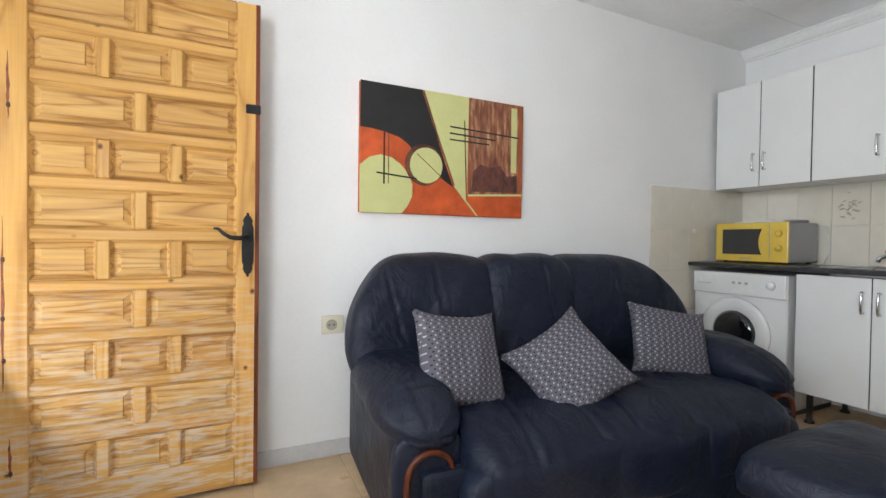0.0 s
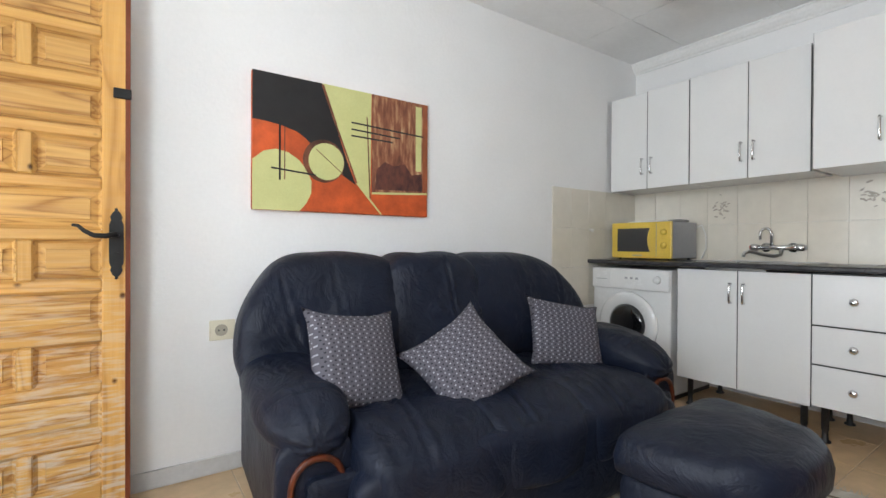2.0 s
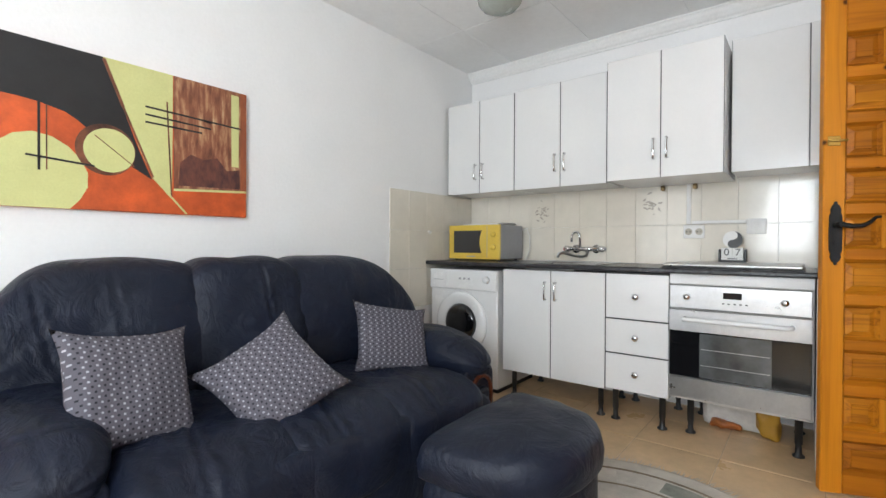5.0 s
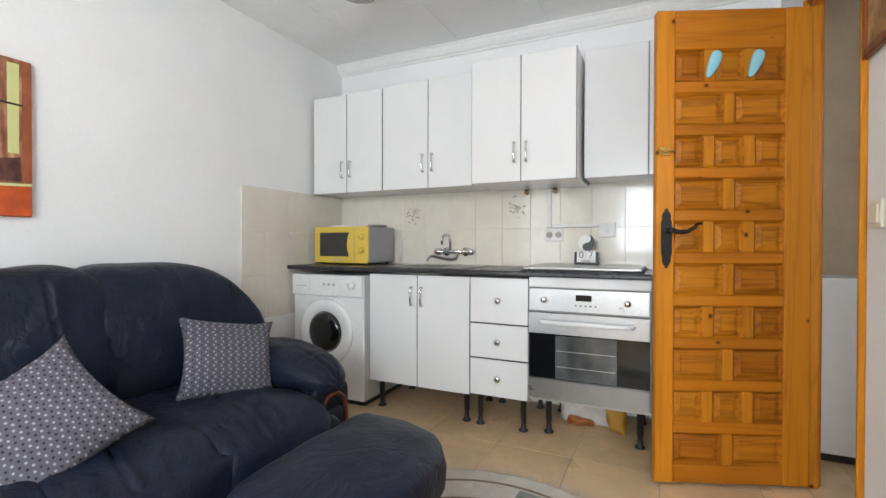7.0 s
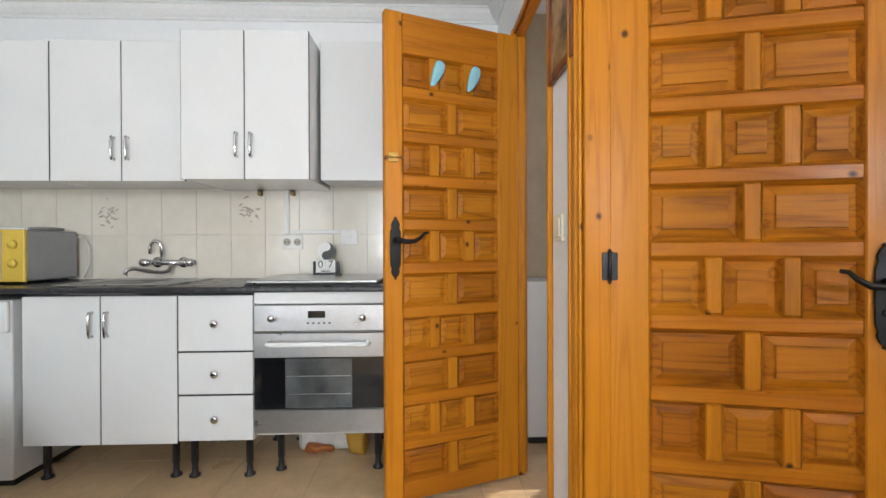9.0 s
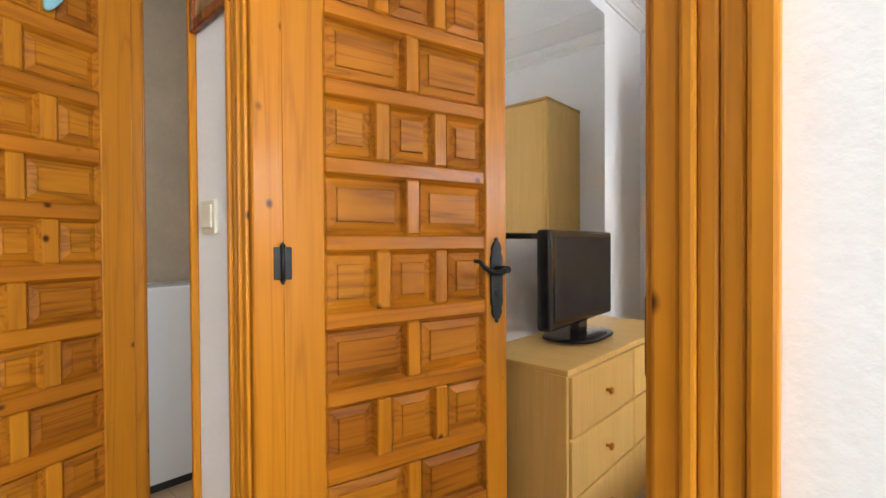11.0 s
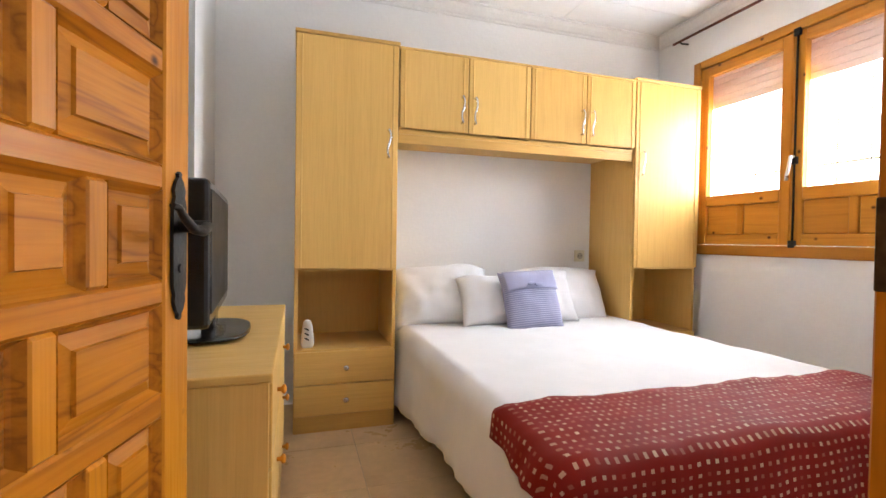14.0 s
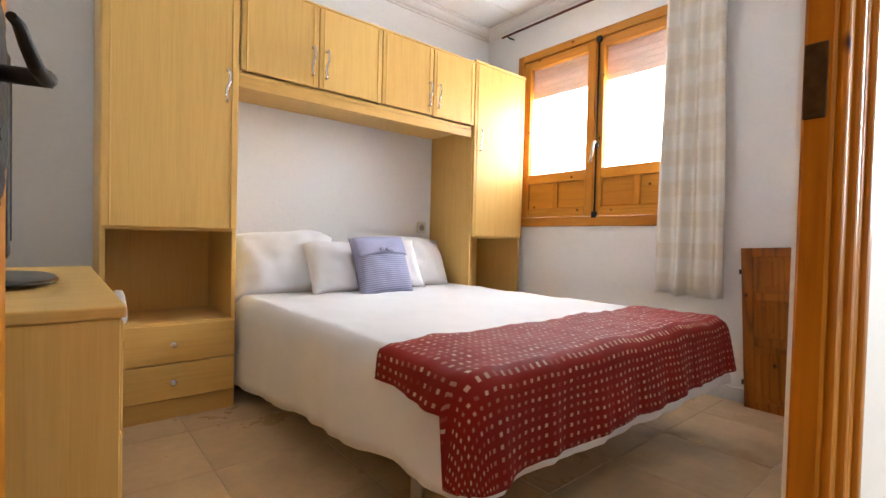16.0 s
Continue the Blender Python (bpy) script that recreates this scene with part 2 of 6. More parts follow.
M_BEECH_H = wood("beech_laminate_cross", (0.54, 0.305, 0.08), (0.72, 0.45, 0.14), "x", 0.36, 7.0, knots=False, coat=0.1, contrast=0.3)
M_DARKW = wood("dark_stained_wood", (0.05, 0.014, 0.004), (0.22, 0.06, 0.014), "z", 0.3, 9.0, coat=0.4)
M_TRIMW = wood("red_brown_trim_wood", (0.04, 0.010, 0.005), (0.11, 0.026, 0.010), "z", 0.3, 10.0, knots=False, coat=0.25)
M_IRON = plain("black_iron", (0.018, 0.018, 0.018), 0.45, 0.6, vary=0.3, scale=20, bump=0.3, bump_scale=90)
M_LEATHER = leather("navy_leather", (0.0080, 0.0118, 0.0255))
M_CUSH = dotted("grey_dotted_cloth", (0.115, 0.108, 0.13), (0.38, 0.38, 0.42), 0.0150, 0.19, (0.014, 0.014, 0.02))
M_WHITE = plain("white_laminate", (0.76, 0.76, 0.75), 0.22, vary=0.03, scale=3.0, coat=0.3, fine=0.01)
M_CARC = plain("carcass_board", (0.66, 0.64, 0.6), 0.5, vary=0.06)
M_BLACK = plain("black_edge_strip", (0.015, 0.015, 0.015), 0.4)
M_RUBBER = plain("black_plastic", (0.02, 0.02, 0.021), 0.42, vary=0.2, scale=12)
M_CHROME = plain("chrome", (0.75, 0.75, 0.75), 0.14, 1.0, vary=0.05)
M_STEEL = plain("brushed_steel", (0.58, 0.58, 0.58), 0.3, 1.0, vary=0.08, scale=14.0)
M_WORK = plain("dark_marbled_worktop", (0.045, 0.043, 0.048), 0.28, vary=0.7, scale=9.0, fine=0.2, bump_scale=30)
M_APPL = plain("white_enamel", (0.78, 0.78, 0.77), 0.25, vary=0.03, coat=0.4, fine=0.01)
M_GLASSD = plain("dark_oven_glass", (0.008, 0.008, 0.009), 0.06, coat=0.6)
M_YEL = plain("yellow_plastic", (0.72, 0.50, 0.07), 0.35, vary=0.05, coat=0.2)
M_GREY = plain("grey_painted_metal", (0.36, 0.36, 0.37), 0.4, vary=0.05)
M_IVORY = plain("ivory_plastic", (0.76, 0.71, 0.56), 0.4, vary=0.05)
M_SWHITE = plain("white_plastic", (0.78, 0.77, 0.74), 0.4, vary=0.04)
M_BLUE = plain("pale_blue_plastic", (0.27, 0.56, 0.64), 0.4, vary=0.05)
M_BRASS = plain("brass", (0.55, 0.36, 0.1), 0.3, 1.0, vary=0.2)
M_SHEET = plain("white_cotton", (0.80, 0.79, 0.80), 0.9, vary=0.04, scale=5, bump=0.25, bump_scale=300, sheen=0.2)
M_RED = dotted("red_dotted_cloth", (0.25, 0.0085, 0.004), (0.60, 0.42, 0.28), 0.0265, 0.185, (0.28, 0.035, 0.02), axes="xy", source="UV", stagger=0.0, mottled=True)
M_STRIPE = striped("blue_striped_cloth", (0.42, 0.42, 0.55), (0.20, 0.20, 0.33), 0.0115, "z", 0.3)
M_CURT = striped("cream_checked_cloth", (0.86, 0.83, 0.76), (0.81, 0.75, 0.64), 0.173, "z", 0.10)
M_SHUT = plain("pinkish_shutter_slat", (0.84, 0.70, 0.64), 0.6, vary=0.05)
M_SHUT.node_tree.nodes["Principled BSDF"].inputs["Transmission Weight"].default_value = 0.1
M_TV = plain("black_gloss_plastic", (0.010, 0.010, 0.012), 0.22, vary=0.1, coat=0.3)
M_SCREEN = plain("dark_screen", (0.008, 0.008, 0.010), 0.42, vary=0.05)
M_STONE = plain("outside_render", (0.62, 0.60, 0.56), 0.9, vary=0.1, bump=0.2)
M_GROUND = plain("outside_paving", (0.32, 0.29, 0.25), 0.9, vary=0.25, scale=2.0, bump=0.2)
M_MIRROR, _n, _l, _b = mat("mirror_glass")
_b.inputs["Base Color"].default_value, _b.inputs["Metallic"].default_value, _b.inputs["Roughness"].default_value = (0.86, 0.88, 0.87, 1), 1.0, 0.015
M_GLASS, _n, _l, _b = mat("window_glass")
_b.inputs["Base Color"].default_value, _b.inputs["Roughness"].default_value = (1, 1, 1, 1), 0.02
_b.inputs["Transmission Weight"].default_value, _b.inputs["IOR"].default_value = 1.0, 1.05


# ---- builders ----
def bm_box(x0, x1, y0, y1, z0, z1, bevel=0.0, bm=None, seg=1):
    target = bm if bm is not None else bmesh.new()
    b = bmesh.new()
    bmesh.ops.create_cube(b, size=1.0)
    for v in b.verts:
        v.co = Vector((x0 + (v.co.x + 0.5) * (x1 - x0), y0 + (v.co.y + 0.5) * (y1 - y0), z0 + (v.co.z + 0.5) * (z1 - z0)))
    if bevel:
        bmesh.ops.bevel(b, geom=list(b.edges), offset=bevel, segments=seg, affect="EDGES", profile=0.5)
    return merge(target, b)


def merge(target, b, m=None):
    if m is not None:
        bmesh.ops.transform(b, matrix=m, verts=b.verts)
    vs = [target.verts.new(v.co) for v in b.verts]
    target.verts.ensure_lookup_table()
    b.verts.index_update()
    for f in b.faces:
        g = target.faces.new([vs[v.index] for v in f.verts])
        g.smooth = f.smooth
    b.free()
    return target


def bm_cyl(p, q, r, r2=None, seg=16, bm=None, smooth=True):
    """A capped cylinder or cone from p to q."""
    target = bm if bm is not None else bmesh.new()
    p, q = Vector(p), Vector(q)
    b = bmesh.new()
    bmesh.ops.create_cone(b, cap_ends=True, segments=seg, radius1=r, radius2=r if r2 is None else r2, depth=(q - p).length)
    for f in b.faces:
        f.smooth = smooth and len(f.verts) == 4
    return merge(target, b, Matrix.Translation((p + q) / 2) @ (q - p).to_track_quat("Z", "Y").to_matrix().to_4x4())


def bm_lathe(profile, origin=(0, 0, 0), axis="z", seg=24, bm=None):
    """Turns (radius, height) pairs round an axis."""
    target = bm if bm is not None else bmesh.new()
    turn = {"z": Matrix(), "x": Matrix.Rotation(radians(90), 4, "Y"), "y": Matrix.Rotation(radians(-90), 4, "X")}[axis]
    b = bmesh.new()
    rows = [[b.verts.new((r * math.cos(2 * math.pi * k / seg), r * math.sin(2 * math.pi * k / seg), z)) for k in range(seg)] for r, z in profile]
    for a, c in zip(rows, rows[1:]):
        for k in range(seg):
            f = b.faces.new((a[k], a[(k + 1) % seg], c[(k + 1) % seg], c[k]))
            f.smooth = True
    b.faces.new(list(reversed(rows[0])))
    b.faces.new(rows[-1])
    return merge(target, b, Matrix.Translation(origin) @ turn)


def bm_tube(points, r, seg=10, bm=None, r_end=None):
    """A round bar along points."""
    target = bm if bm is not None else bmesh.new()
    pts = [Vector(p) for p in points]
    b, rings = bmesh.new(), []
    up = Vector((0.13, 0.21, 0.97)).normalized()
    for k, p in enumerate(pts):
        d = (pts[min(k + 1, len(pts) - 1)] - pts[max(k - 1, 0)]).normalized()
        s = d.cross(up).normalized()
        u = s.cross(d)
        rad = r if r_end is None else r + (r_end - r) * k / (len(pts) - 1)
        rings.append([b.verts.new(p + rad * (math.cos(2 * math.pi * j / seg) * s + math.sin(2 * math.pi * j / seg) * u)) for j in range(seg)])
    for a, c in zip(rings, rings[1:]):
        for j in range(seg):
            f = b.faces.new((a[j], a[(j + 1) % seg], c[(j + 1) % seg], c[j]))
            f.smooth = True
    b.faces.new(list(reversed(rings[0])))
    b.faces.new(rings[-1])
    bmesh.ops.recalc_face_normals(b, faces=b.faces)
    return merge(target, b)


def bm_soft(cx, cy, cz, hx, hy, hz, power=5.0, wrinkle=0.0, freq=6.0, cuts=9, shape=None, bm=None, seed=0.0):
    """A soft padded block: a rounded box, wrinkled by noise; shape bends it at the end."""
    target = bm if bm is not None else bmesh.new()
    b = bmesh.new()
    bmesh.ops.create_cube(b, size=2.0)
    bmesh.ops.subdivide_edges(b, edges=list(b.edges), cuts=cuts, use_grid_fill=True)
    for v in b.verts:
        c = v.co
        k = (abs(c.x) ** power + abs(c.y) ** power + abs(c.z) ** power) ** (1 / power)
        p = c / k
        q = Vector((p.x * hx, p.y * hy, p.z * hz))
        if wrinkle:
            q += p.normalized() * wrinkle * noise.noise(Vector((q.x * freq + seed, q.y * freq, q.z * freq)))
        v.co = Vector((cx, cy, cz)) + (shape(p, q) if shape else q)
    for f in b.faces:
        f.smooth = True
    return merge(target, b)


def mesh_ob(name, bm, material):
    me = bpy.data.meshes.new(name)
    bmesh.ops.recalc_face_normals(bm, faces=bm.faces)
    bm.to_mesh(me)
    bm.free()
    me.materials.append(material)
    return new(name, me)


def part(name, bm, material, parent, label=""):
    ob = mesh_ob(name, bm, material)
    ob.parent = parent
    return tagged(ob, label)


def thing(name, m, label, category, group=""):
    e = new(name)
    e.empty_display_size = 0.05
    e.matrix_basis = m
    return tagged(e, label, category, group)


def structure(name, bm, material, label, category):
    return tagged(mesh_ob(name, bm, material), label, category, kind="structure")


def text_part(name, words, size, material, parent, m, depth=0.001):
    cu = bpy.data.curves.new(name, "FONT")
    cu.body, cu.size, cu.extrude, cu.align_x, cu.align_y = words, size, depth, "CENTER", "CENTER"
    tmp = bpy.data.objects.new(name, cu)
    scene.collection.objects.link(tmp)
    me = bpy.data.meshes.new_from_object(tmp.evaluated_get(bpy.context.evaluated_depsgraph_get()))
    bpy.data.objects.remove(tmp)
    me.materials.append(material)
    me.transform(m)
    ob = new(name, me)
    ob.parent = parent
    return ob

# ---- structure ----
NY, SY, SYB, EX, WX = 2.262, -0.71, -0.82, 4.0, -0.38      # living room faces
BX0, BX1, BY0, CEIL = -0.475, 2.56, -3.33, 2.512            # bedroom faces, ceiling height


def walls(name, boxes, label):
    bm = bmesh.new()
    for bx in boxes:
        bm_box(*bx, bm=bm)
    return structure(name, bm, M_WALL, label, "wall")


wall_north = walls("wall_north", [(WX - 0.2, EX + 0.2, NY, NY + 0.2, 0, 2.7)], "white textured plaster wall behind the sofa")
# the gap south of y -1.5 is an invented opening for the bath lamp
wall_east = walls("wall_east", [(EX, EX + 0.2, -1.5, NY, 0, 2.7), (EX, EX + 0.2, -1.94, -1.5, 0, 1.3), (EX, EX + 0.2, -1.94, -1.5, 1.95, 2.7), (EX, EX + 0.2, -2.5, -1.94, 0, 2.7)], "white plaster wall behind the kitchen units")
# the opening south of the street door is an assumed, unseen window
wall_west = walls("wall_west", [(WX - 0.2, WX, 2.15, NY, 0, 2.7), (WX - 0.2, WX, 1.24, 2.15, 2.06, 2.7), (WX - 0.2, WX, 0.58, 1.24, 0, 2.7),
                               (WX - 0.2, WX, -0.62, 0.58, 0, 0.92), (WX - 0.2, WX, -0.62, 0.58, 2.08, 2.7), (WX - 0.2, WX, -0.712, -0.62, 0, 2.7)],
                  "white plaster outer wall with the street door opening")
wall_south = walls("wall_south", [(BX0 - 0.2, 1.3, SYB, -0.712, 0, 2.7), (1.3, 1.607, -0.737, -0.712, 0, 2.7), (1.607, 2.515, SYB, -0.712, 2.10, 2.7), (2.515, 2.81, SYB, SY, 0, 2.7),
                                 (2.81, 3.45, -0.745, SY, 2.13, 2.7), (3.45, EX, -0.745, SY, 0, 2.7)], "white partition wall with two door openings")
wall_bedroom_west = walls("wall_bedroom_west", [(BX0 - 0.13, BX0, BY0, -2.99, 0, 2.7), (BX0 - 0.13, BX0, -2.99, -1.66, 0, 0.92), (BX0 - 0.13, BX0, -2.99, -1.66, 2.21, 2.7),
                                               (BX0 - 0.13, BX0, -1.66, SYB, 0, 2.7)], "white plaster bedroom wall with the window")
wall_bedroom_south = walls("wall_bedroom_south", [(BX0 - 0.2, EX + 0.2, BY0 - 0.2, BY0, 0, 2.7)], "white plaster wall at the head of the bed")
wall_bedroom_east = walls("wall_bedroom_east", [(BX1, BX1 + 0.1, BY0, SYB, 0, 2.7)], "white plaster wall behind the chest of drawers")
wall_bath_back = walls("wall_bath_back", [(BX1 + 0.1, EX, -2.1, -2.0, 0, 2.7)], "grey back wall of the small room")

# ceilings: one mesh each, with the joints of the plaster boards
for nm, x0, x1, y0, y1 in (("ceiling_living", WX - 0.2, EX + 0.2, -0.74, NY + 0.2), ("ceiling_bedroom", BX0 - 0.2, BX1, BY0 - 0.2, -0.742), ("ceiling_bath", BX1 + 0.002, EX + 0.2, BY0 - 0.2, -0.742)):
    bm = bmesh.new()
    bm_box(x0, x1, y0, y1, CEIL + 0.004, CEIL + 0.17, bm=bm)
    nx, ny = max(1, round((x1 - x0) / 1.0)), max(1, round((y1 - y0) / 0.6))
    for i in range(nx):
        for j in range(ny):
            bm_box(x0 + (x1 - x0) * i / nx + 0.003, x0 + (x1 - x0) * (i + 1) / nx - 0.003, y0 + (y1 - y0) * j / ny + 0.003, y0 + (y1 - y0) * (j + 1) / ny - 0.003, CEIL, CEIL + 0.006, bm=bm)
    structure(nm, bm, M_CEIL, "off-white ceiling of large plaster boards with faint joints", "ceiling")


def cornice(x0, y0, x1, y1, inward, top=CEIL, size=0.078):
    """A stepped plaster cornice along a wall."""
    prof = [(0, -size), (0.012, -size), (0.016, -size + 0.012), (0.03, -size + 0.02), (0.05, -0.035), (size * 0.75, -0.018), (size * 0.78, -0.012), (size * 0.9, -0.01), (size * 0.9, 0), (0, 0)]
    bm = bmesh.new()
    ends = [[bm.verts.new((px + inward[0] * a, py + inward[1] * a, top + h)) for a, h in prof] for px, py in ((x0, y0), (x1, y1))]
    k = len(prof)
    for i in range(k):
        bm.faces.new((ends[0][i], ends[0][(i + 1) % k], ends[1][(i + 1) % k], ends[1][i]))
    bm.faces.new(ends[0])
    bm.faces.new(list(reversed(ends[1])))
    structure("trim_cornice", bm, M_CORNICE, "white stepped plaster cornice under the ceiling", "cornice")


cornice(EX, SY, EX, NY, (-1, 0))
cornice(2.5, SY, EX, SY, (0, 1))
cornice(BX0, BY0, BX1, BY0, (0, 1))
cornice(BX0, BY0, BX0, SYB, (1, 0))
cornice(BX1, BY0, BX1, SYB, (-1, 0))


def skirting(x0, x1, y0, y1, h=0.075):
    bm = bm_box(x0, x1, y0, y1, 0.0, h, 0.003)
    structure("baseboard", bm, M_BASE, "low grey painted skirting along the wall", "skirting")


skirting(WX, 3.36, NY - 0.012, NY)
skirting(BX0, BX0 + 0.012, -3.3, SYB)
skirting(BX0 + 0.012, 1.5, -0.736, -0.724)
skirting(BX1 - 0.012, BX1, -3.3, -1.0)
skirting(WX, 1.5, -0.712, -0.70)

# ---- outside ----
ground = structure("ground", bm_box(-60, 60, -60, 60, -0.12, -0.08), M_GROUND, "pale paved ground outside the house", "ground")


# ---- doors ----
def iron_handle(parent, x, z, face, side, mats=M_IRON):
    """Long spindle plate with a forged lever."""
    s = face
    bm = bmesh.new()
    prof = [(0.0, 0.132), (0.006, 0.128), (0.004, 0.122), (0.012, 0.114), (0.019, 0.098), (0.016, 0.086), (0.022, 0.07), (0.023, 0.0), (0.022, -0.07), (0.016, -0.086), (0.019, -0.098), (0.012, -0.114), (0.004, -0.122), (0.006, -0.128), (0.0, -0.132)]
    t0, t1 = s * 0.0205, s * 0.027
    for a, b in zip(prof, prof[1:]):
        vs = [bm.verts.new((x + q * a[0] if k < 2 else x + q * b[0], y, z + (a[1] if k < 2 else b[1]))) for y in (t0, t1) for k, q in ((0, -1), (1, 1), (2, 1), (3, -1))]
        for idx in ((0, 1, 2, 3), (7, 6, 5, 4), (0, 3, 7, 4), (1, 5, 6, 2)):
            bm.faces.new([vs[i] for i in idx])
    bmesh.ops.remove_doubles(bm, verts=bm.verts, dist=0.0004)
    plate = part("door_handle", bm, mats, parent, "black forged iron lever on a long plate")
    lever = bm_cyl((x, s * 0.022, z + 0.035), (x, s * 0.078, z + 0.035), 0.011)
    bm_tube([(x, s * 0.074, z + 0.035), (x + side * 0.03, s * 0.081, z + 0.027), (x + side * 0.065, s * 0.082, z + 0.029), (x + side * 0.092, s * 0.081, z + 0.045), (x + side * 0.108, s * 0.079, z + 0.062), (x + side * 0.125, s * 0.078, z + 0.064)], 0.0105, bm=lever, r_end=0.005)
    part("lever", lever, mats, plate)
    part("keyhole_cover", bm_cyl((x, s * 0.026, z - 0.04), (x, s * 0.031, z - 0.04), 0.009, seg=12), mats, plate)


def castle_door(name, m, w, z0, z1, rows, first, pitch, high, bottom_three, mats, label, stile=(0.1, 0.1), mun=0.045, t=0.04, edge=None):
    """A leaf of staggered raised panels, two and three to a row."""
    up, rail, pan = mats
    d = thing(name, m, label, "door")
    d["kind"] = "structure"
    h = t / 2
    part("stile", bm_box(0, stile[0], -h, h, z0, z1, 0.004), up, d)
    part("stile", bm_box(w - stile[1], w, -h, h, z0, z1, 0.004), up, d)
    if edge:
        part("door_edge", bm_box(w - 0.013, w + 0.003, -h - 0.0008, h - 0.002, z0, z1, 0.0007), edge, d, "dark red-brown stained edge")
    x0, x1, e = stile[0], w - stile[1], 0.0015
    zs = [z0] + [v for k in range(rows) for v in (first + k * pitch, first + k * pitch + high)] + [z1]
    for a, b in zip(zs[0::2], zs[1::2]):
        part("rail", bm_box(x0, x1, -h + e, h - e, a, b, 0.005), rail, d)
    shared = {}
    for k in range(rows):
        za, zb = first + k * pitch, first + k * pitch + high
        count = 3 if (k % 2 == 0) == bottom_three else 2
        pw = (x1 - x0 - mun * (count - 1)) / count
        for i in range(count):
            a = x0 + i * (pw + mun)
            b = a + pw
            if i < count - 1:
                part("muntin", bm_box(b, b + mun, -h + e, h - e, za, zb, 0.005), up, d)
            if count not in shared:
                bm = bmesh.new()
                for s in (-1, 1):
                    prev = None
                    for inset, depth in ((0.0, 0.0), (0.0, h - 0.003), (0.007, h - 0.0145), (0.011, h - 0.0190), (0.032, h - 0.011), (0.034, h - 0.006)):
                        ring = [bm.verts.new((x, s * depth, z)) for x, z in ((inset, inset), (pw - inset, inset), (pw - inset, high - inset), (inset, high - inset))]
                        if prev and depth:
                            for q in range(4):
                                bm.faces.new((prev[q], prev[(q + 1) % 4], ring[(q + 1) % 4], ring[q]))
                        prev = ring
                    bm.faces.new(prev)
                bmesh.ops.recalc_face_normals(bm, faces=bm.faces)
                me = bpy.data.meshes.new("panel")
                bm.to_mesh(me)
                bm.free()
                me.materials.append(pan)
                shared[count] = me
            ob = new("panel", shared[count])
            ob.parent = d
            ob.matrix_basis = Matrix.Translation((a, 0, za))
    return d


pine = (M_DOOR_V, M_DOOR_H, M_DOOR_P)
door_entry = castle_door("door_1", pose(-0.335, 2.125, 0), 0.84, 0.02, 1.992, 10, 0.143, 0.184, 0.143, True, (M_ENT_V, M_ENT_H, M_ENT_P),
                         "open old pine street door with worn staggered panels", (0.103, 0.083), 0.043, 0.045, M_ENT_E)
iron_handle(door_entry, 0.80, 1.01, -1, -1)
part("latch_plate", bm_box(0.79, 0.846, -0.031, -0.0235, 1.545, 1.583, 0.003), M_IRON, door_entry, "small dark surface bolt")
M_KNOT = plain("dark_knot", (0.07, 0.02, 0.01), 0.55, vary=0.5, scale=60)
M_RESIN = plain("resin_streak", (0.24, 0.065, 0.02), 0.55, vary=0.5, scale=40)
for kz, kx in ((1.477, 0.051), (0.952, 0.036), (0.751, 0.036), (0.607, 0.038), (0.216, 0.055)):
    part("knot", bm_soft(kx, -0.0224, kz, 0.006, 0.0012, 0.010, 2.2, cuts=4), M_KNOT, door_entry, "dark knot in the pine")
for za, zb, xa, xb in ((1.43, 1.66, 0.051, 0.049), (0.20, 0.34, 0.055, 0.052), (0.50, 1.10, 0.036, 0.035)):
    bm = bmesh.new()
    ring = []
    for k in range(13):
        f = k / 12
        wd = 0.0045 * math.sin(math.pi * min(1.0, f + 0.03)) * (0.6 + 0.5 * math.sin(k * 1.9) ** 2) + 0.0004
        x, z = xa + (xb - xa) * f + 0.001 * math.sin(k * 1.3), za + (zb - za) * f
        ring.append([bm.verts.new((x + q * wd, -0.0231, z)) for q in (-1, 1)] + [bm.verts.new((x + q * wd, -0.0222, z)) for q in (1, -1)])
    for a, b in zip(ring, ring[1:]):
        for q in range(4):
            bm.faces.new((a[q], a[(q + 1) % 4], b[(q + 1) % 4], b[q]))
    bm.faces.new(ring[0])
    bm.faces.new(ring[-1])
    bmesh.ops.recalc_face_normals(bm, faces=bm.faces)
    part("resin_streak", bm, M_RESIN, door_entry, "red-brown resin streak")
door_bath = castle_door("door_2", pose(3.405, -0.70, 0, 0, 0, 111.7), 0.648, 0.014, 2.085, 10, 0.096, 0.1866, 0.137, False, pine,
                        "open orange varnished pine door of the small room", (0.108, 0.077), 0.048)
iron_handle(door_bath, 0.606, 1.09, 1, -1)
iron_handle(door_bath, 0.606, 1.09, -1, -1)
bolt = bm_box(0.592, 0.636, 0.0215, 0.026, 1.45, 1.49, 0.002)
bm_tube([(0.57, 0.031, 1.47), (0.635, 0.031, 1.47)], 0.005, bm=bolt)
part("slide_bolt", bolt, M_BRASS, door_bath, "small brass slide bolt")
door_bed = castle_door("door_3", pose(2.50, -0.785, 0, 0, 0, -104.6), 0.684, 0.01, 2.06, 9, 0.135, 0.1945, 0.152, True, pine,
                       "open orange varnished pine bedroom door with raised panels", (0.103, 0.083), 0.044)
iron_handle(door_bed, 0.64, 0.97, -1, -1)
iron_handle(door_bed, 0.64, 0.97, 1, -1)


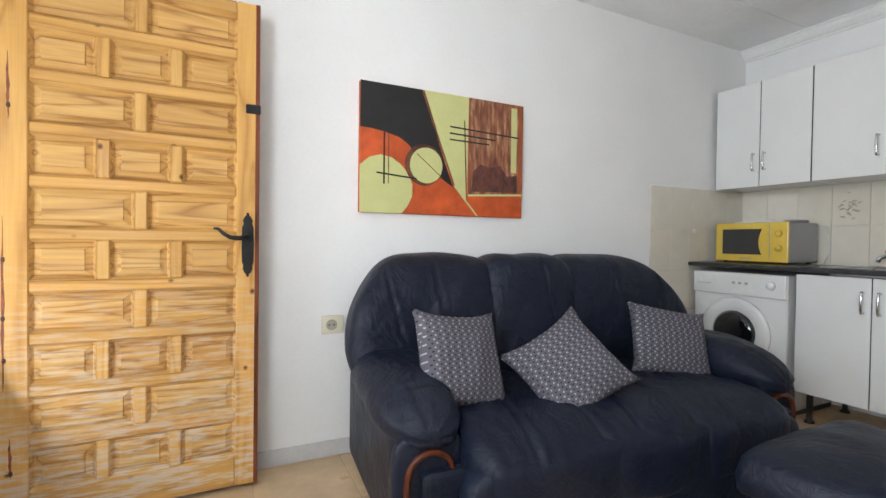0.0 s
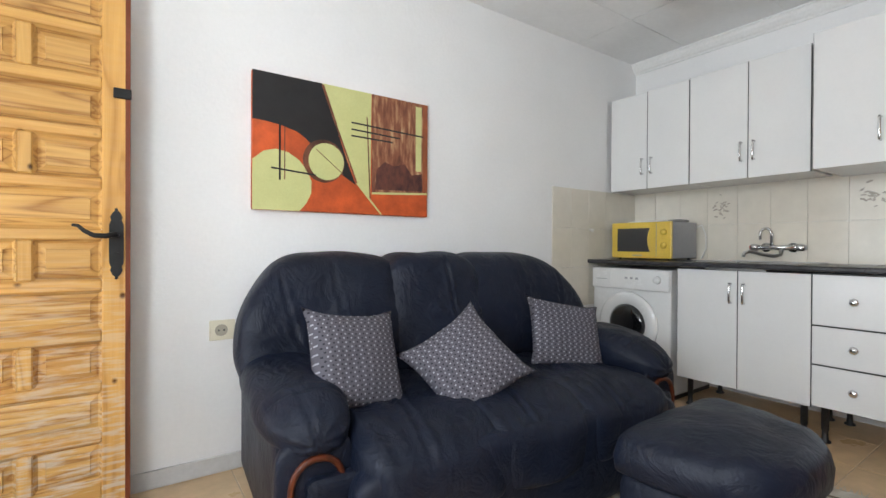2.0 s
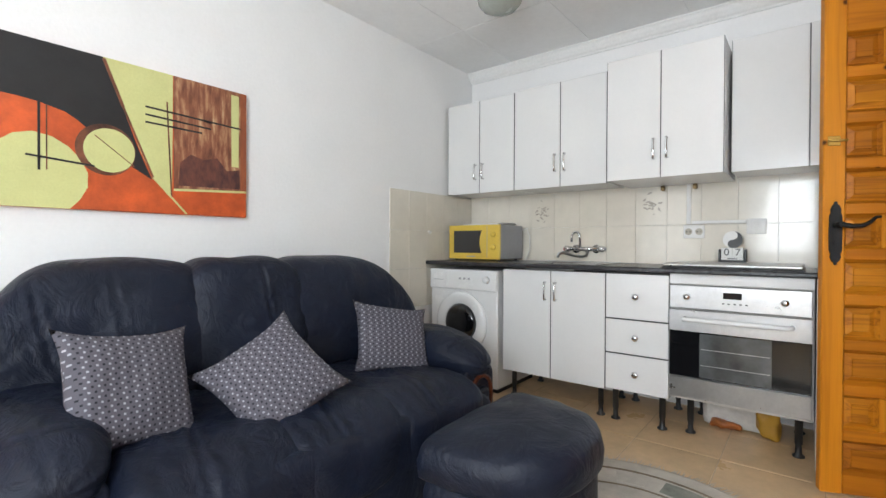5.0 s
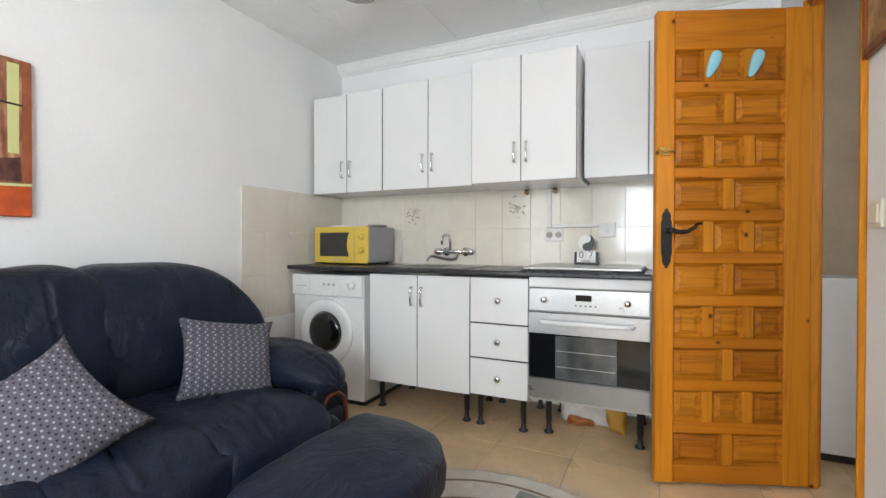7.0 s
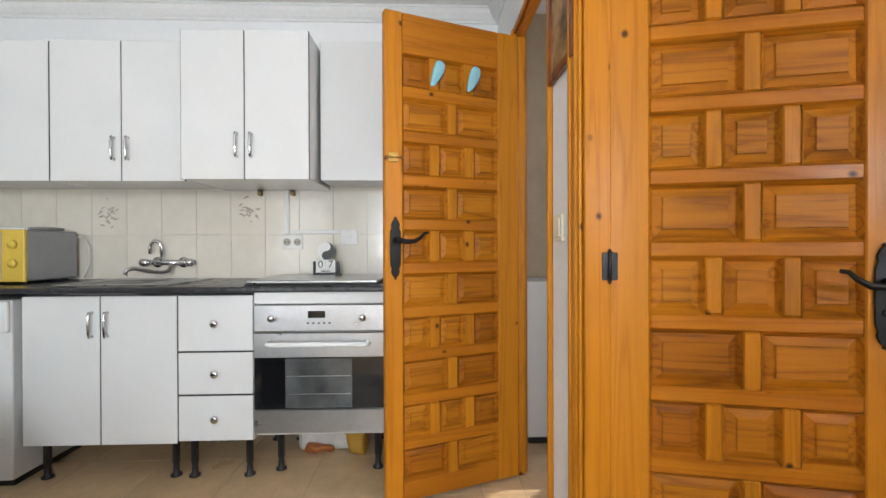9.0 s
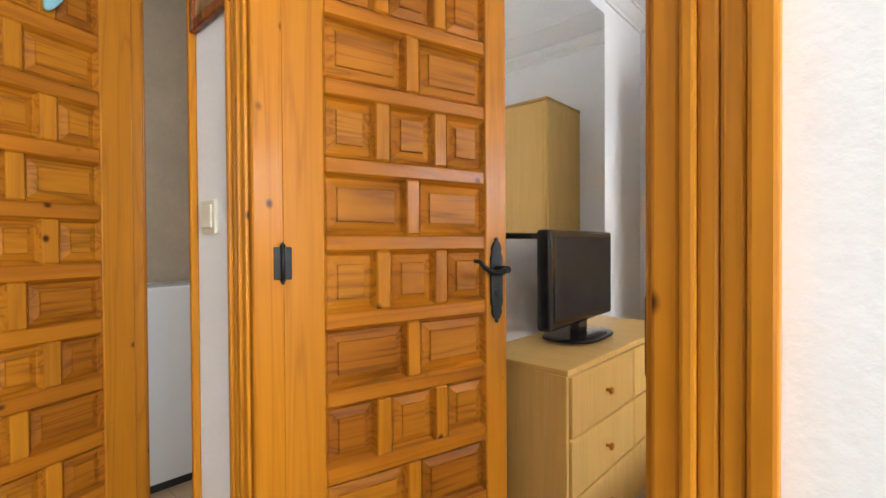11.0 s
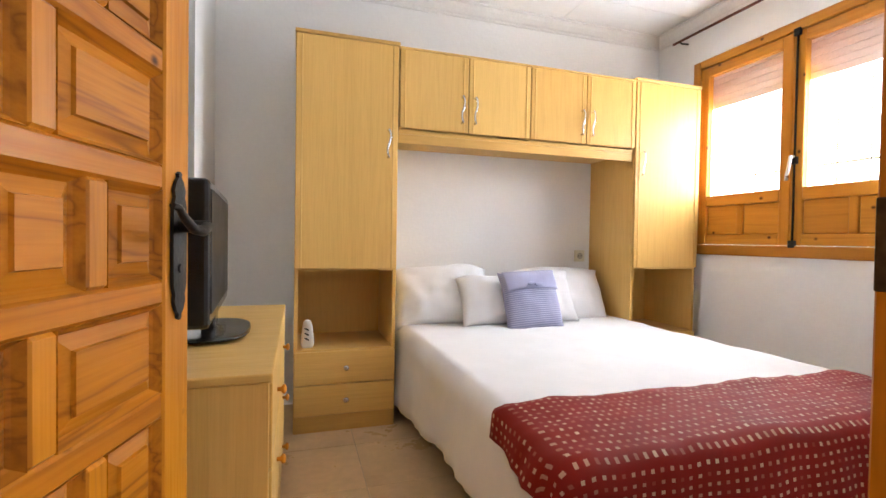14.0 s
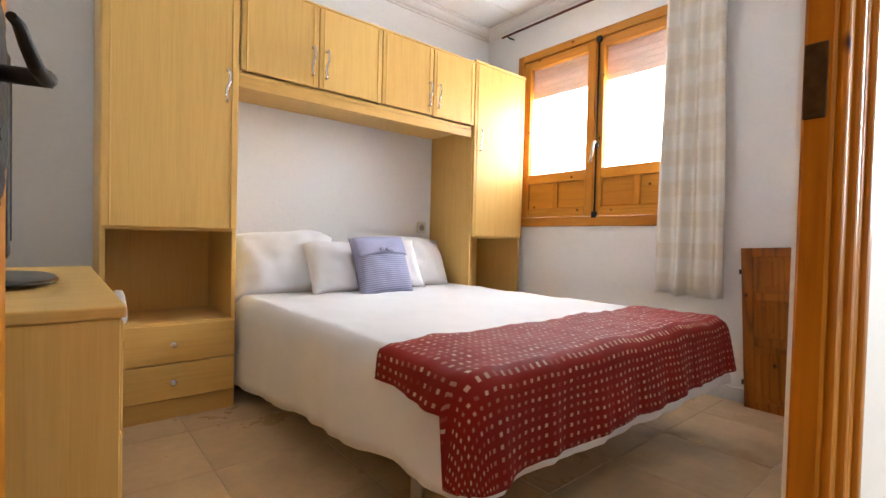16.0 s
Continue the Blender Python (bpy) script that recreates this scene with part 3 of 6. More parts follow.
def hinge(parent, x, y, z):
    """A butt hinge: two flat leaves on a knuckle with small finials."""
    bm = bm_cyl((x, y, z - 0.04), (x, y, z + 0.04), 0.0055, seg=12)
    for k in (-0.016, 0.0, 0.016):
        bm_cyl((x, y, z + k - 0.0006), (x, y, z + k + 0.0006), 0.0062, seg=12, bm=bm)
    for s in (-1, 1):
        bm_box(min(x + s * 0.004, x + s * 0.021), max(x + s * 0.004, x + s * 0.021), y + 0.001, y + 0.0055, z - 0.038, z + 0.038, 0.0015, bm)
        bm_cyl((x, y, z + s * 0.04), (x, y, z + s * 0.049), 0.0065, 0.002, seg=12, bm=bm)
        for k in (-0.025, 0.025):
            bm_cyl((x + s * 0.0135, y - 0.0005, z + k), (x + s * 0.0135, y + 0.002, z + k), 0.003, seg=8, bm=bm)
    part("hinge", bm, M_IRON, parent, "black iron hinge")


for hz in (0.25, 1.04, 1.85):
    hinge(door_bed, 0.0, -0.026, hz)


def door_frame(name, x0, x1, top, y0, y1, casing, label, jamb=0.035):
    """Jambs and head through the wall, with moulded casings on both faces."""
    d = thing(name, Matrix(), label, "door frame")
    d["kind"] = "structure"
    for a, b in ((x0, x0 + jamb), (x1 - jamb, x1)):
        part("jamb", bm_box(a, b, y0 + 0.001, y1 - 0.001, 0, top, 0.002), M_DOOR_V, d)
    part("head", bm_box(x0 + jamb, x1 - jamb, y0 + 0.001, y1 - 0.001, top - jamb, top, 0.002), M_DOOR_H, d)
    if casing:
        for face, s in ((y1, 1), (y0, -1)):
            for a, q in ((x0 + 0.012, -1), (x1 - 0.012, 1)):
                bm = bmesh.new()
                for o0, o1, th in ((0.0, casing * 0.28, 0.012), (casing * 0.28, casing * 0.42, 0.017), (casing * 0.42, casing * 0.8, 0.013), (casing * 0.8, casing, 0.02)):
                    bm_box(min(a + q * o0, a + q * o1), max(a + q * o0, a + q * o1), min(face, face + s * th), max(face, face + s * th), 0, top + casing - 0.012, 0.0035, bm)
                part("casing", bm, M_DOOR_V, d)
            part("casing", bm_box(x0 + 0.012, x1 - 0.012, min(face, face + s * 0.014), max(face, face + s * 0.014), top - 0.012, top + casing - 0.012, 0.004), M_DOOR_H, d)
    return d


frame_bed = thing("door_frame_3", Matrix(), "orange varnished pine frame of the bedroom door", "door frame")
frame_bed["kind"] = "structure"
part("jamb", bm_box(1.607, 1.64, -0.738, -0.710, 0, 2.10, 0.003), M_DOOR_V, frame_bed)
part("jamb", bm_box(2.482, 2.515, SYB + 0.001, SY - 0.001, 0, 2.10, 0.003), M_DOOR_V, frame_bed)
part("head", bm_box(1.64, 2.482, SYB + 0.001, -0.713, 2.067, 2.10, 0.003), M_DOOR_H, frame_bed)


def moulded(x, q, face, width, top):
    """A casing upright with a stepped, rounded profile; q is the way it spreads."""
    bm = bmesh.new()
    for o0, o1, th in ((0.0, 0.26, 0.010), (0.26, 0.40, 0.017), (0.40, 0.58, 0.013), (0.58, 0.78, 0.015), (0.78, 1.0, 0.021)):
        a, b = sorted((x + q * width * o0, x + q * width * o1))
        bm_box(a, b, face, face + th, 0, top, 0.004, bm, 2)
    return bm


part("casing", moulded(1.632, -1, -0.711, 0.102, 2.165), M_DOOR_V, frame_bed)
part("casing", moulded(2.494, 1, SY, 0.074, 2.165), M_DOOR_V, frame_bed)
part("casing", bm_box(1.632, 2.494, -0.711, -0.698, 2.085, 2.165, 0.004), M_DOOR_H, frame_bed)
frame_bath = door_frame("door_frame_2", 2.81, 3.45, 2.13, -0.745, SY, 0.03, "orange varnished pine frame of the small room's door")
strike = bm_box(1.64, 1.6425, -0.7365, -0.716, 0.95, 1.03, 0.001)
part("strike_plate", strike, plain("browned_steel", (0.07, 0.05, 0.03), 0.4, 0.7, vary=0.4, scale=60), frame_bed, "dark steel strike plate")
bm = bmesh.new()
for a, b, c, dd in ((1.24, 1.285, 0, 2.06), (2.105, 2.15, 0, 2.06), (1.285, 2.105, 2.015, 2.06)):
    bm_box(WX - 0.17, WX - 0.06, a, b, c, dd, 0.002, bm)
structure("door_frame_1", bm, M_ENT_V, "old pine frame of the street door", "door frame")


# ---- kitchen ----
def bow_handle(parent, x, y, z, length=0.11, label="chrome bow handle"):
    """A wavy upright bow handle standing off a front that faces -x."""
    pts = [(x - 0.001, y, z - length / 2)] + [(x - 0.022 - 0.006 * math.sin(math.pi * k / 8), y, z - length / 2 + length * k / 8) for k in range(9)] + [(x - 0.001, y, z + length / 2)]
    part("handle", bm_tube(pts, 0.0068, 8), M_CHROME, parent, label)


def cupboard(name, x0, x1, y0, y1, z0, z1, doors, label, group, handle_low=False, legs=0.0, carc=M_WHITE, back_edge=True):
    """A wall or base unit whose doors face -x; doors: (y0, y1, side of the handle)."""
    d = thing(name, Matrix(), label, "kitchen cabinet", group)
    bm = bmesh.new()
    for bx in ((x0 + 0.02, x1, y0, y0 + 0.016, z0, z1), (x0 + 0.02, x1, y1 - 0.016, y1, z0, z1), (x0 + 0.02, x1, y0 + 0.016, y1 - 0.016, z0, z0 + 0.016),
               (x0 + 0.02, x1, y0 + 0.016, y1 - 0.016, z1 - 0.016, z1), (x1 - 0.006, x1, y0 + 0.016, y1 - 0.016, z0 + 0.016, z1 - 0.016)):
        bm_box(*bx, 0.001, bm)
    part("body", bm, carc, d)
    for a, b, s in doors:
        leaf = part("door", bm_box(x0, x0 + 0.018, a + 0.0025, b - 0.0025, z0 - 0.004, z1, 0.002), M_WHITE, d)
        for yy in (a + 0.0005, b - 0.0025):
            part("edge_strip", bm_box(x0 + 0.003, x0 + 0.0175, yy, yy + 0.002, z0 - 0.004, z1), M_BLACK, leaf, "black plastic edge strip")
        if s:
            bow_handle(leaf, x0, a + 0.035 if s < 0 else b - 0.035, z0 + 0.16 if handle_low else z1 - 0.13)
    for ly in ((y0 + 0.05, y1 - 0.05) if legs else ()):
        for lx in (x0 + 0.08, x1 - 0.06):
            part("leg", bm_lathe([(0.026, 0), (0.026, 0.008), (0.015, 0.016), (0.013, 0.06), (0.017, 0.065), (0.017, legs - 0.012), (0.03, legs - 0.01), (0.03, legs - 0.001)], (lx, ly, 0), seg=14), M_RUBBER, d, "black plastic screw leg")
    return d


cupboard("wall_cabinet", 3.625, 3.994, 1.628, 2.235, 1.44, 2.142, [(1.628, 1.931, 1), (1.931, 2.235, -1)], "white laminate wall cabinet with two chrome-handled doors", "wall cabinets", True)
cupboard("wall_cabinet", 3.625, 3.994, 0.955, 1.626, 1.44, 2.148, [(0.955, 1.271, 1), (1.271, 1.626, -1)], "white laminate wall cabinet above the sink", "wall cabinets", True)
cupboard("wall_cabinet", 3.50, 3.994, 0.295, 0.912, 1.432, 2.15, [(0.295, 0.607, 1), (0.607, 0.912, -1)], "deeper white laminate wall cabinet above the oven", "wall cabinets", True)
cupboard("wall_cabinet", 3.68, 3.994, -0.30, 0.283, 1.452, 2.178, [(-0.30, -0.06, 0), (-0.06, 0.283, 0)], "white laminate wall cabinet partly behind the open door", "wall cabinets", True)
cupboard("base_cabinet", 3.408, 3.95, 0.882, 1.585, 0.188, 0.872, [(0.882, 1.232, 1), (1.232, 1.585, -1)], "white laminate base cabinet with two doors on black legs", "base cabinets", False, 0.188)

drawers = thing("drawer_cabinet", Matrix(), "white laminate cabinet of three drawers with round chrome knobs", "kitchen cabinet", "base cabinets")
part("body", bm_box(3.43, 3.95, 0.537, 0.878, 0.19, 0.872, 0.002), M_WHITE, drawers)
for a, b in ((0.195, 0.404), (0.412, 0.606), (0.614, 0.872)):
    fr = part("drawer_front", bm_box(3.408, 3.426, 0.537, 0.879, a, b, 0.002), M_WHITE, drawers)
    part("edge_strip", bm_box(3.4105, 3.429, 0.538, 0.878, b + 0.0005, b + 0.0065), M_BLACK, fr, "black plastic edge strip")
    part("knob", bm_lathe([(0.004, -0.028), (0.015, -0.026), (0.019, -0.02), (0.017, -0.014), (0.007, -0.008), (0.006, 0.0)], (3.4079, 0.708, (a + b) / 2), "x"), M_CHROME, fr, "round chrome knob")
for ly in (0.58, 0.84):
    for lx in (3.48, 3.89):
        part("leg", bm_lathe([(0.026, 0), (0.026, 0.008), (0.015, 0.016), (0.013, 0.06), (0.017, 0.065), (0.017, 0.178), (0.03, 0.18), (0.03, 0.189)], (lx, ly, 0), seg=14), M_RUBBER, drawers, "black plastic screw leg")

oven = thing("built_in_oven", Matrix(), "stainless steel built-in oven with a dark glass door", "oven")
part("housing", bm_box(3.44, 3.95, -0.085, 0.533, 0.205, 0.872, 0.002), M_CARC, oven, "pale board housing of the oven")
part("filler_strip", bm_box(3.412, 3.439, -0.085, 0.532, 0.832, 0.886, 0.002), M_WHITE, oven, "white filler strip under the worktop")
ctl = part("control_panel", bm_box(3.404, 3.439, -0.078, 0.53, 0.702, 0.826, 0.003), M_STEEL, oven)
for ky in (0.445, 0.025):
    part("dial", bm_lathe([(0.004, -0.03), (0.015, -0.028), (0.017, -0.02), (0.017, 0.0)], (3.4035, ky, 0.765), "x"), M_CHROME, ctl)
part("display", bm_box(3.4025, 3.4038, 0.20, 0.28, 0.765, 0.797), M_GLASSD, ctl, "small black display")
mk = bmesh.new()
for k in range(5):
    bm_box(3.4028, 3.4038, 0.175 + 0.025 * k, 0.185 + 0.025 * k, 0.737, 0.744, bm=mk)
part("buttons", mk, M_RUBBER, ctl)
od = part("door", bm_box(3.402, 3.439, -0.078, 0.53, 0.338, 0.694, 0.003), M_GLASSD, oven, "dark glass oven door")
part("top_band", bm_box(3.397, 3.4018, -0.078, 0.53, 0.582, 0.694, 0.001), M_STEEL, od)
part("handle", bm_tube([(3.397, 0.455, 0.65), (3.36, 0.453, 0.65), (3.352, 0.44, 0.65), (3.352, 0.012, 0.65), (3.36, 0.0, 0.65), (3.397, -0.003, 0.65)], 0.012, 10), M_APPL, od, "pale bar handle")
# the pane's mottled grey is a painted reflection on dark glass
part("viewing_pane", bm_box(3.4, 3.4018, 0.075, 0.385, 0.345, 0.575), plain("reflection_grey_glass", (0.10, 0.105, 0.105), 0.14, vary=0.6, scale=7, coat=0.3), od, "smoked viewing pane with its reflection painted in grey")
for rz in (0.408, 0.492):
    part("rack_line", bm_box(3.3992, 3.3999, 0.082, 0.378, rz, rz + 0.003), M_STEEL, od, "wire rack behind the pane")
part("lower_band", bm_box(3.404, 3.439, -0.078, 0.53, 0.226, 0.332, 0.002), M_STEEL, oven)
for ly in (0.446, -0.03):
    for lx in (3.53, 3.89):
        part("leg", bm_lathe([(0.026, 0), (0.026, 0.008), (0.015, 0.016), (0.013, 0.06), (0.017, 0.065), (0.017, 0.194), (0.03, 0.196), (0.03, 0.204)], (lx, ly, 0), seg=14), M_RUBBER, oven, "black plastic screw leg")

worktop = tagged(mesh_ob("worktop", bm_box(3.372, 3.999, -0.10, 2.258, 0.888, 0.915, 0.008, seg=2), M_WORK), "dark marbled laminate worktop along the kitchen wall", "worktop")

wm = thing("washing_machine", Matrix(), "white front-loading washing machine with a dark round door", "washing machine")
part("body", bm_box(3.40, 3.95, 1.62, 2.215, 0.03, 0.858, 0.008, seg=2), M_APPL, wm)
part("plinth", bm_box(3.42, 3.94, 1.63, 2.205, 0.0, 0.03), M_RUBBER, wm)
wp = part("control_panel", bm_box(3.378, 3.3995, 1.622, 2.213, 0.712, 0.856, 0.008, seg=2), M_APPL, wm)
part("dial", bm_lathe([(0.006, -0.022), (0.022, -0.02), (0.026, 0.0)], (3.3775, 1.70, 0.79), "x"), M_APPL, wp)
part("drawer", bm_box(3.374, 3.3778, 2.05, 2.2, 0.735, 0.83, 0.001), M_APPL, wp)
mk = bmesh.new()
bm_box(3.373, 3.3738, 2.08, 2.17, 0.776, 0.78, bm=mk)
for k in range(3):
    bm_box(3.3765, 3.3778, 1.84 + 0.04 * k, 1.86 + 0.04 * k, 0.785, 0.80, bm=mk)
mo = part("markings", mk, M_GREY, wp)
mo["kind"] = "stuff"
ring = []
for r, zz in ((0.225, -0.001), (0.222, -0.014), (0.20, -0.02), (0.15, -0.022), (0.14, -0.012)):
    ring.append((r, zz))
wd = part("door", bm_lathe(list(reversed(ring)), (3.3995, 1.93, 0.47), "x", 36), M_APPL, wm, "white door ring")
part("porthole", bm_lathe([(0.01, -0.045), (0.07, -0.042), (0.12, -0.03), (0.14, -0.013)], (3.3995, 1.93, 0.47), "x", 36), M_GLASSD, wd, "dark domed glass")

mw = thing("microwave", Matrix(), "yellow-fronted grey microwave oven on the worktop", "microwave")
part("body", bm_box(3.622, 3.95, 1.732, 2.20, 0.929, 1.188, 0.006), M_GREY, mw)
mf = part("front", bm_box(3.60, 3.6215, 1.73, 2.202, 0.927, 1.19, 0.006, seg=2), M_YEL, mw, "yellow plastic front")
bm = bmesh.new()
for k in range(9):
    z = 0.975 + 0.172 * k / 8
    yr = 1.888 + 0.022 * (1 - (k / 4 - 1) ** 2)
    ring = [bm.verts.new((x, y, z)) for x, y in ((3.5985, yr), (3.5985, 2.152), (3.6005, 2.152), (3.6005, yr))]
    if k:
        for q in range(4):
            bm.faces.new((prev[q], prev[(q + 1) % 4], ring[(q + 1) % 4], ring[q]))
    if k in (0, 8):
        bm.faces.new(ring)
    prev = ring
bmesh.ops.recalc_face_normals(bm, faces=bm.faces)
part("window", bm, plain("microwave_glass", (0.022, 0.02, 0.02), 0.35, vary=0.1), mf, "dark window with a curved edge")
part("door_pull", bm_box(3.5965, 3.5995, 1.838, 1.842, 0.94, 1.18, 0.001), M_GREY, mf)
for dz in (1.115, 1.02):
    part("dial", bm_lathe([(0.004, -0.014), (0.02, -0.013), (0.022, 0.0)], (3.5995, 1.785, dz), "x"), M_YEL, mf)
part("badge", bm_box(3.599, 3.5998, 1.95, 2.03, 0.945, 0.952), M_GREY, mf)
for fy in (1.77, 2.16):
    for fx in (3.65, 3.91):
        part("foot", bm_cyl((fx, fy, 0.9155), (fx, fy, 0.929), 0.012, seg=10), M_RUBBER, mw)

# ---- sofa ----
def seam(d, width, depth):
    """A stitched seam: a narrow groove between two swellings."""
    return -depth * math.exp(-(d / width) ** 2) + 0.45 * depth * math.exp(-((abs(d) - 2.6 * width) / (1.8 * width)) ** 2)


def leather_back(cx, w, lean, seed, left=0, right=0, seams=()):
    def shape(p, q):
        out = q.copy()
        out.y += (q.z + 0.3) * lean
        for amount, side in ((left, -1), (right, 1)):
            e = max(0.0, p.x * side)
            if amount and e > 0:
                out.z -= amount * e ** 2.4 * max(0.0, p.z + 0.35)
                out.y -= 0.12 * e ** 2.5
            inner = max(0.0, -p.x * side) * max(0.0, p.z)
            if amount and inner > 0:
                out.x -= side * w * 0.15 * inner ** 2
                out.z += 0.075 * inner ** 2
        front = max(0.0, -p.y)
        for x0, bend in seams:
            d = (p.x - x0 - bend * (1 - p.z) ** 2 * 0.25) * w / 2
            out.y -= front * seam(d, 0.007, 0.011)
            pull = math.exp(-abs(d) / 0.07) * front
            out.y -= pull * 0.008 * noise.noise(Vector((q.x * 9 + seed, q.z * 26 - abs(d) * 40, seed)))
        out.y -= front * 0.006 * noise.noise(Vector((q.x * 10 + q.z * 9 + seed, q.z * 24 - q.x * 10, 2.0)))
        return out
    return bm_soft(cx, 1.92, 0.65, w / 2, 0.17, 0.325, 2.9 if left or right else 4.2, 0.018, 4.5, 50, shape, seed=seed)


def seat_shape(p, q):
    out = q.copy()
    f = max(0.0, -p.y - 0.35)
    out.z -= 0.16 * f * f
    out.z -= 0.12 * max(0.0, abs(p.x) - 0.82)
    top = max(0.0, p.z)
    d = (p.x - 0.25 * math.sin(p.y * 1.4)) * 0.28
    out.z += top * seam(d, 0.008, 0.010)
    out.z += top * 0.008 * math.exp(-abs(d) / 0.08) * noise.noise(Vector((q.x * 30, q.y * 9, 1.0)))
    out.z += top * 0.007 * noise.noise(Vector((q.x * 22 - q.y * 8, q.y * 9 + q.x * 6, 5.0)))
    return out


def arm_shape(p, q):
    out = q.copy()
    out.z -= 0.06 * max(0.0, -p.y) ** 2
    out.x *= 1 + 0.10 * max(0.0, -p.y)
    fr = max(0.0, -p.y) ** 2
    ang = math.atan2(q.z, q.x)
    out += q.normalized() * 0.0035 * fr * math.sin(ang * 9 + 3 * noise.noise(q * 9))
    out.z += 0.006 * max(0.0, p.z) * noise.noise(Vector((q.x * 26 + q.y * 10, q.y * 10, 3.0)))
    out.z += max(0.0, p.z) * seam((p.y + 0.62) * 0.37, 0.007, 0.008)
    return out


sofa = thing("sofa", pose(1.80, 1.70, 0, 0, 0, -4.2) @ Matrix.Diagonal((0.885, 1, 1, 1)) @ pose(-1.825, -1.68, 0), "navy leather three-seat sofa with padded rolled arms", "sofa")
part("base", bm_box(0.86, 2.80, 1.22, 2.12, 0.04, 0.33, 0.03, seg=3), M_LEATHER, sofa)
part("front_panel", bm_soft(1.83, 1.175, 0.20, 0.84, 0.075, 0.185, 5.0, 0.014, 4.0, 18), M_LEATHER, sofa)
for fx in (0.95, 2.70):
    for fy in (1.3, 2.05):
        part("foot", bm_cyl((fx, fy, 0), (fx, fy, 0.045), 0.025, 0.03, 14), M_RUBBER, sofa)
for cx, w, a, b in ((1.155, 0.86, 0.09, 0.0), (1.765, 0.64, 0, 0), (2.39, 0.95, 0.0, 0.13)):
    lines = ((-0.55, 0.5), (0.05, 0.35)) if a else ((-0.1, 0.35), (0.55, -0.4)) if b else ((0.15, 0.5),)
    part("back_cushion", leather_back(cx, w, 0.18, cx * 7, a, b, lines), M_LEATHER, sofa)
for cx, w in ((1.315, 0.53), (1.80, 0.50), (2.295, 0.55)):
    part("seat_cushion", bm_soft(cx, 1.49, 0.335, w / 2 + 0.03, 0.40, 0.115, 6.5, 0.022, 5.0, 44, seat_shape, seed=cx * 3), M_LEATHER, sofa)
for side, cx in ((-1, 0.90), (1, 2.75)):
    part("armrest", bm_soft(cx, 1.61, 0.492, 0.172, 0.385, 0.10, 2.5, 0.016, 6.0, 36, arm_shape, seed=cx), M_LEATHER, sofa)
    part("arm_side", bm_box(cx - 0.125, cx + 0.125, 1.29, 2.06, 0.05, 0.46, 0.04, seg=3), M_LEATHER, sofa)
    part("arm_front", bm_soft(cx, 1.285, 0.245, 0.135, 0.03, 0.19, 5.0, 0.006, 8.0, 8), M_LEATHER, sofa)
    pts = [(cx - 0.072, 1.257, 0.05), (cx - 0.084, 1.254, 0.16)] + [(cx - 0.088 * math.cos(math.pi * k / 16), 1.25, 0.285 + 0.10 * math.sin(math.pi * k / 16) ** 0.8) for k in range(17)] + [(cx + 0.084, 1.254, 0.16), (cx + 0.072, 1.257, 0.05)]
    part("wood_trim", bm_tube(pts, 0.011, 10), M_TRIMW, sofa, "red-brown bent wood trim")


def cushion(name, m, w, h, t, material, label, category="cushion", group="", seed=0.0, pinch=0.16, slump=0.0, crease=0.012):
    """A stuffed square cushion with pointed corners, standing in the xz plane."""
    n = 20
    bm = bmesh.new()
    for s in (-1, 1):
        grid = []
        for i in range(n + 1):
            row = []
            for j in range(n + 1):
                u, v = 2 * i / n - 1, 2 * j / n - 1
                pull = 1 - pinch * (1 - abs(u) ** 2.2) * abs(v) ** 3 * 0.6, 1 - pinch * (1 - abs(v) ** 2.2) * abs(u) ** 3 * 0.6
                x, z = u * w / 2 * pull[1], v * h / 2 * pull[0]
                y = s * t / 2 * max(0.0, (1 - u * u) * (1 - v * v)) ** 0.42
                edge = 1 - max(abs(u), abs(v)) ** 4
                y += crease * (noise.noise(Vector((x * 9 + seed, z * 9, s * 3.0))) + 0.5 * noise.noise(Vector((x * 21 + z * 12 + seed, z * 18, s * 5.0)))) * edge
                z -= slump * max(0.0, v) * (abs(u) ** 3 + 0.5 * noise.noise(Vector((u * 1.6 + seed, 0.5, 0.2))))
                row.append(bm.verts.new((x, y, z)))
            grid.append(row)
        for i in range(n):
            for j in range(n):
                f = bm.faces.new((grid[i][j], grid[i + 1][j], grid[i + 1][j + 1], grid[i][j + 1]))
                f.smooth = True
    bmesh.ops.remove_doubles(bm, verts=bm.verts, dist=0.0005)
    ob = mesh_ob(name, bm, material)
    ob.matrix_basis = m
    return tagged(ob, label, category, group)


sc = "grey scatter cushion with small light and dark dots on the sofa"
cushion("scatter_cushion", pose(1.185, 1.585, 0.585, -24, 7, 8), 0.40, 0.40, 0.15, M_CUSH, sc, group="sofa cushions", seed=1, pinch=0.27)
cushion("scatter_cushion", pose(1.60, 1.46, 0.545, -42, -28, -4), 0.41, 0.40, 0.14, M_CUSH, "grey dotted scatter cushion tipped on one corner", group="sofa cushions", seed=2, pinch=0.27)
cushion("scatter_cushion", pose(2.33, 1.58, 0.56, -30, 10, -22), 0.42, 0.38, 0.14, M_CUSH, sc, group="sofa cushions", seed=3, pinch=0.25)

# ---- footstool ----
pouf = thing("footstool", pose(2.05, 0.85, 0), "half-round navy leather footstool with a padded lid", "footstool")


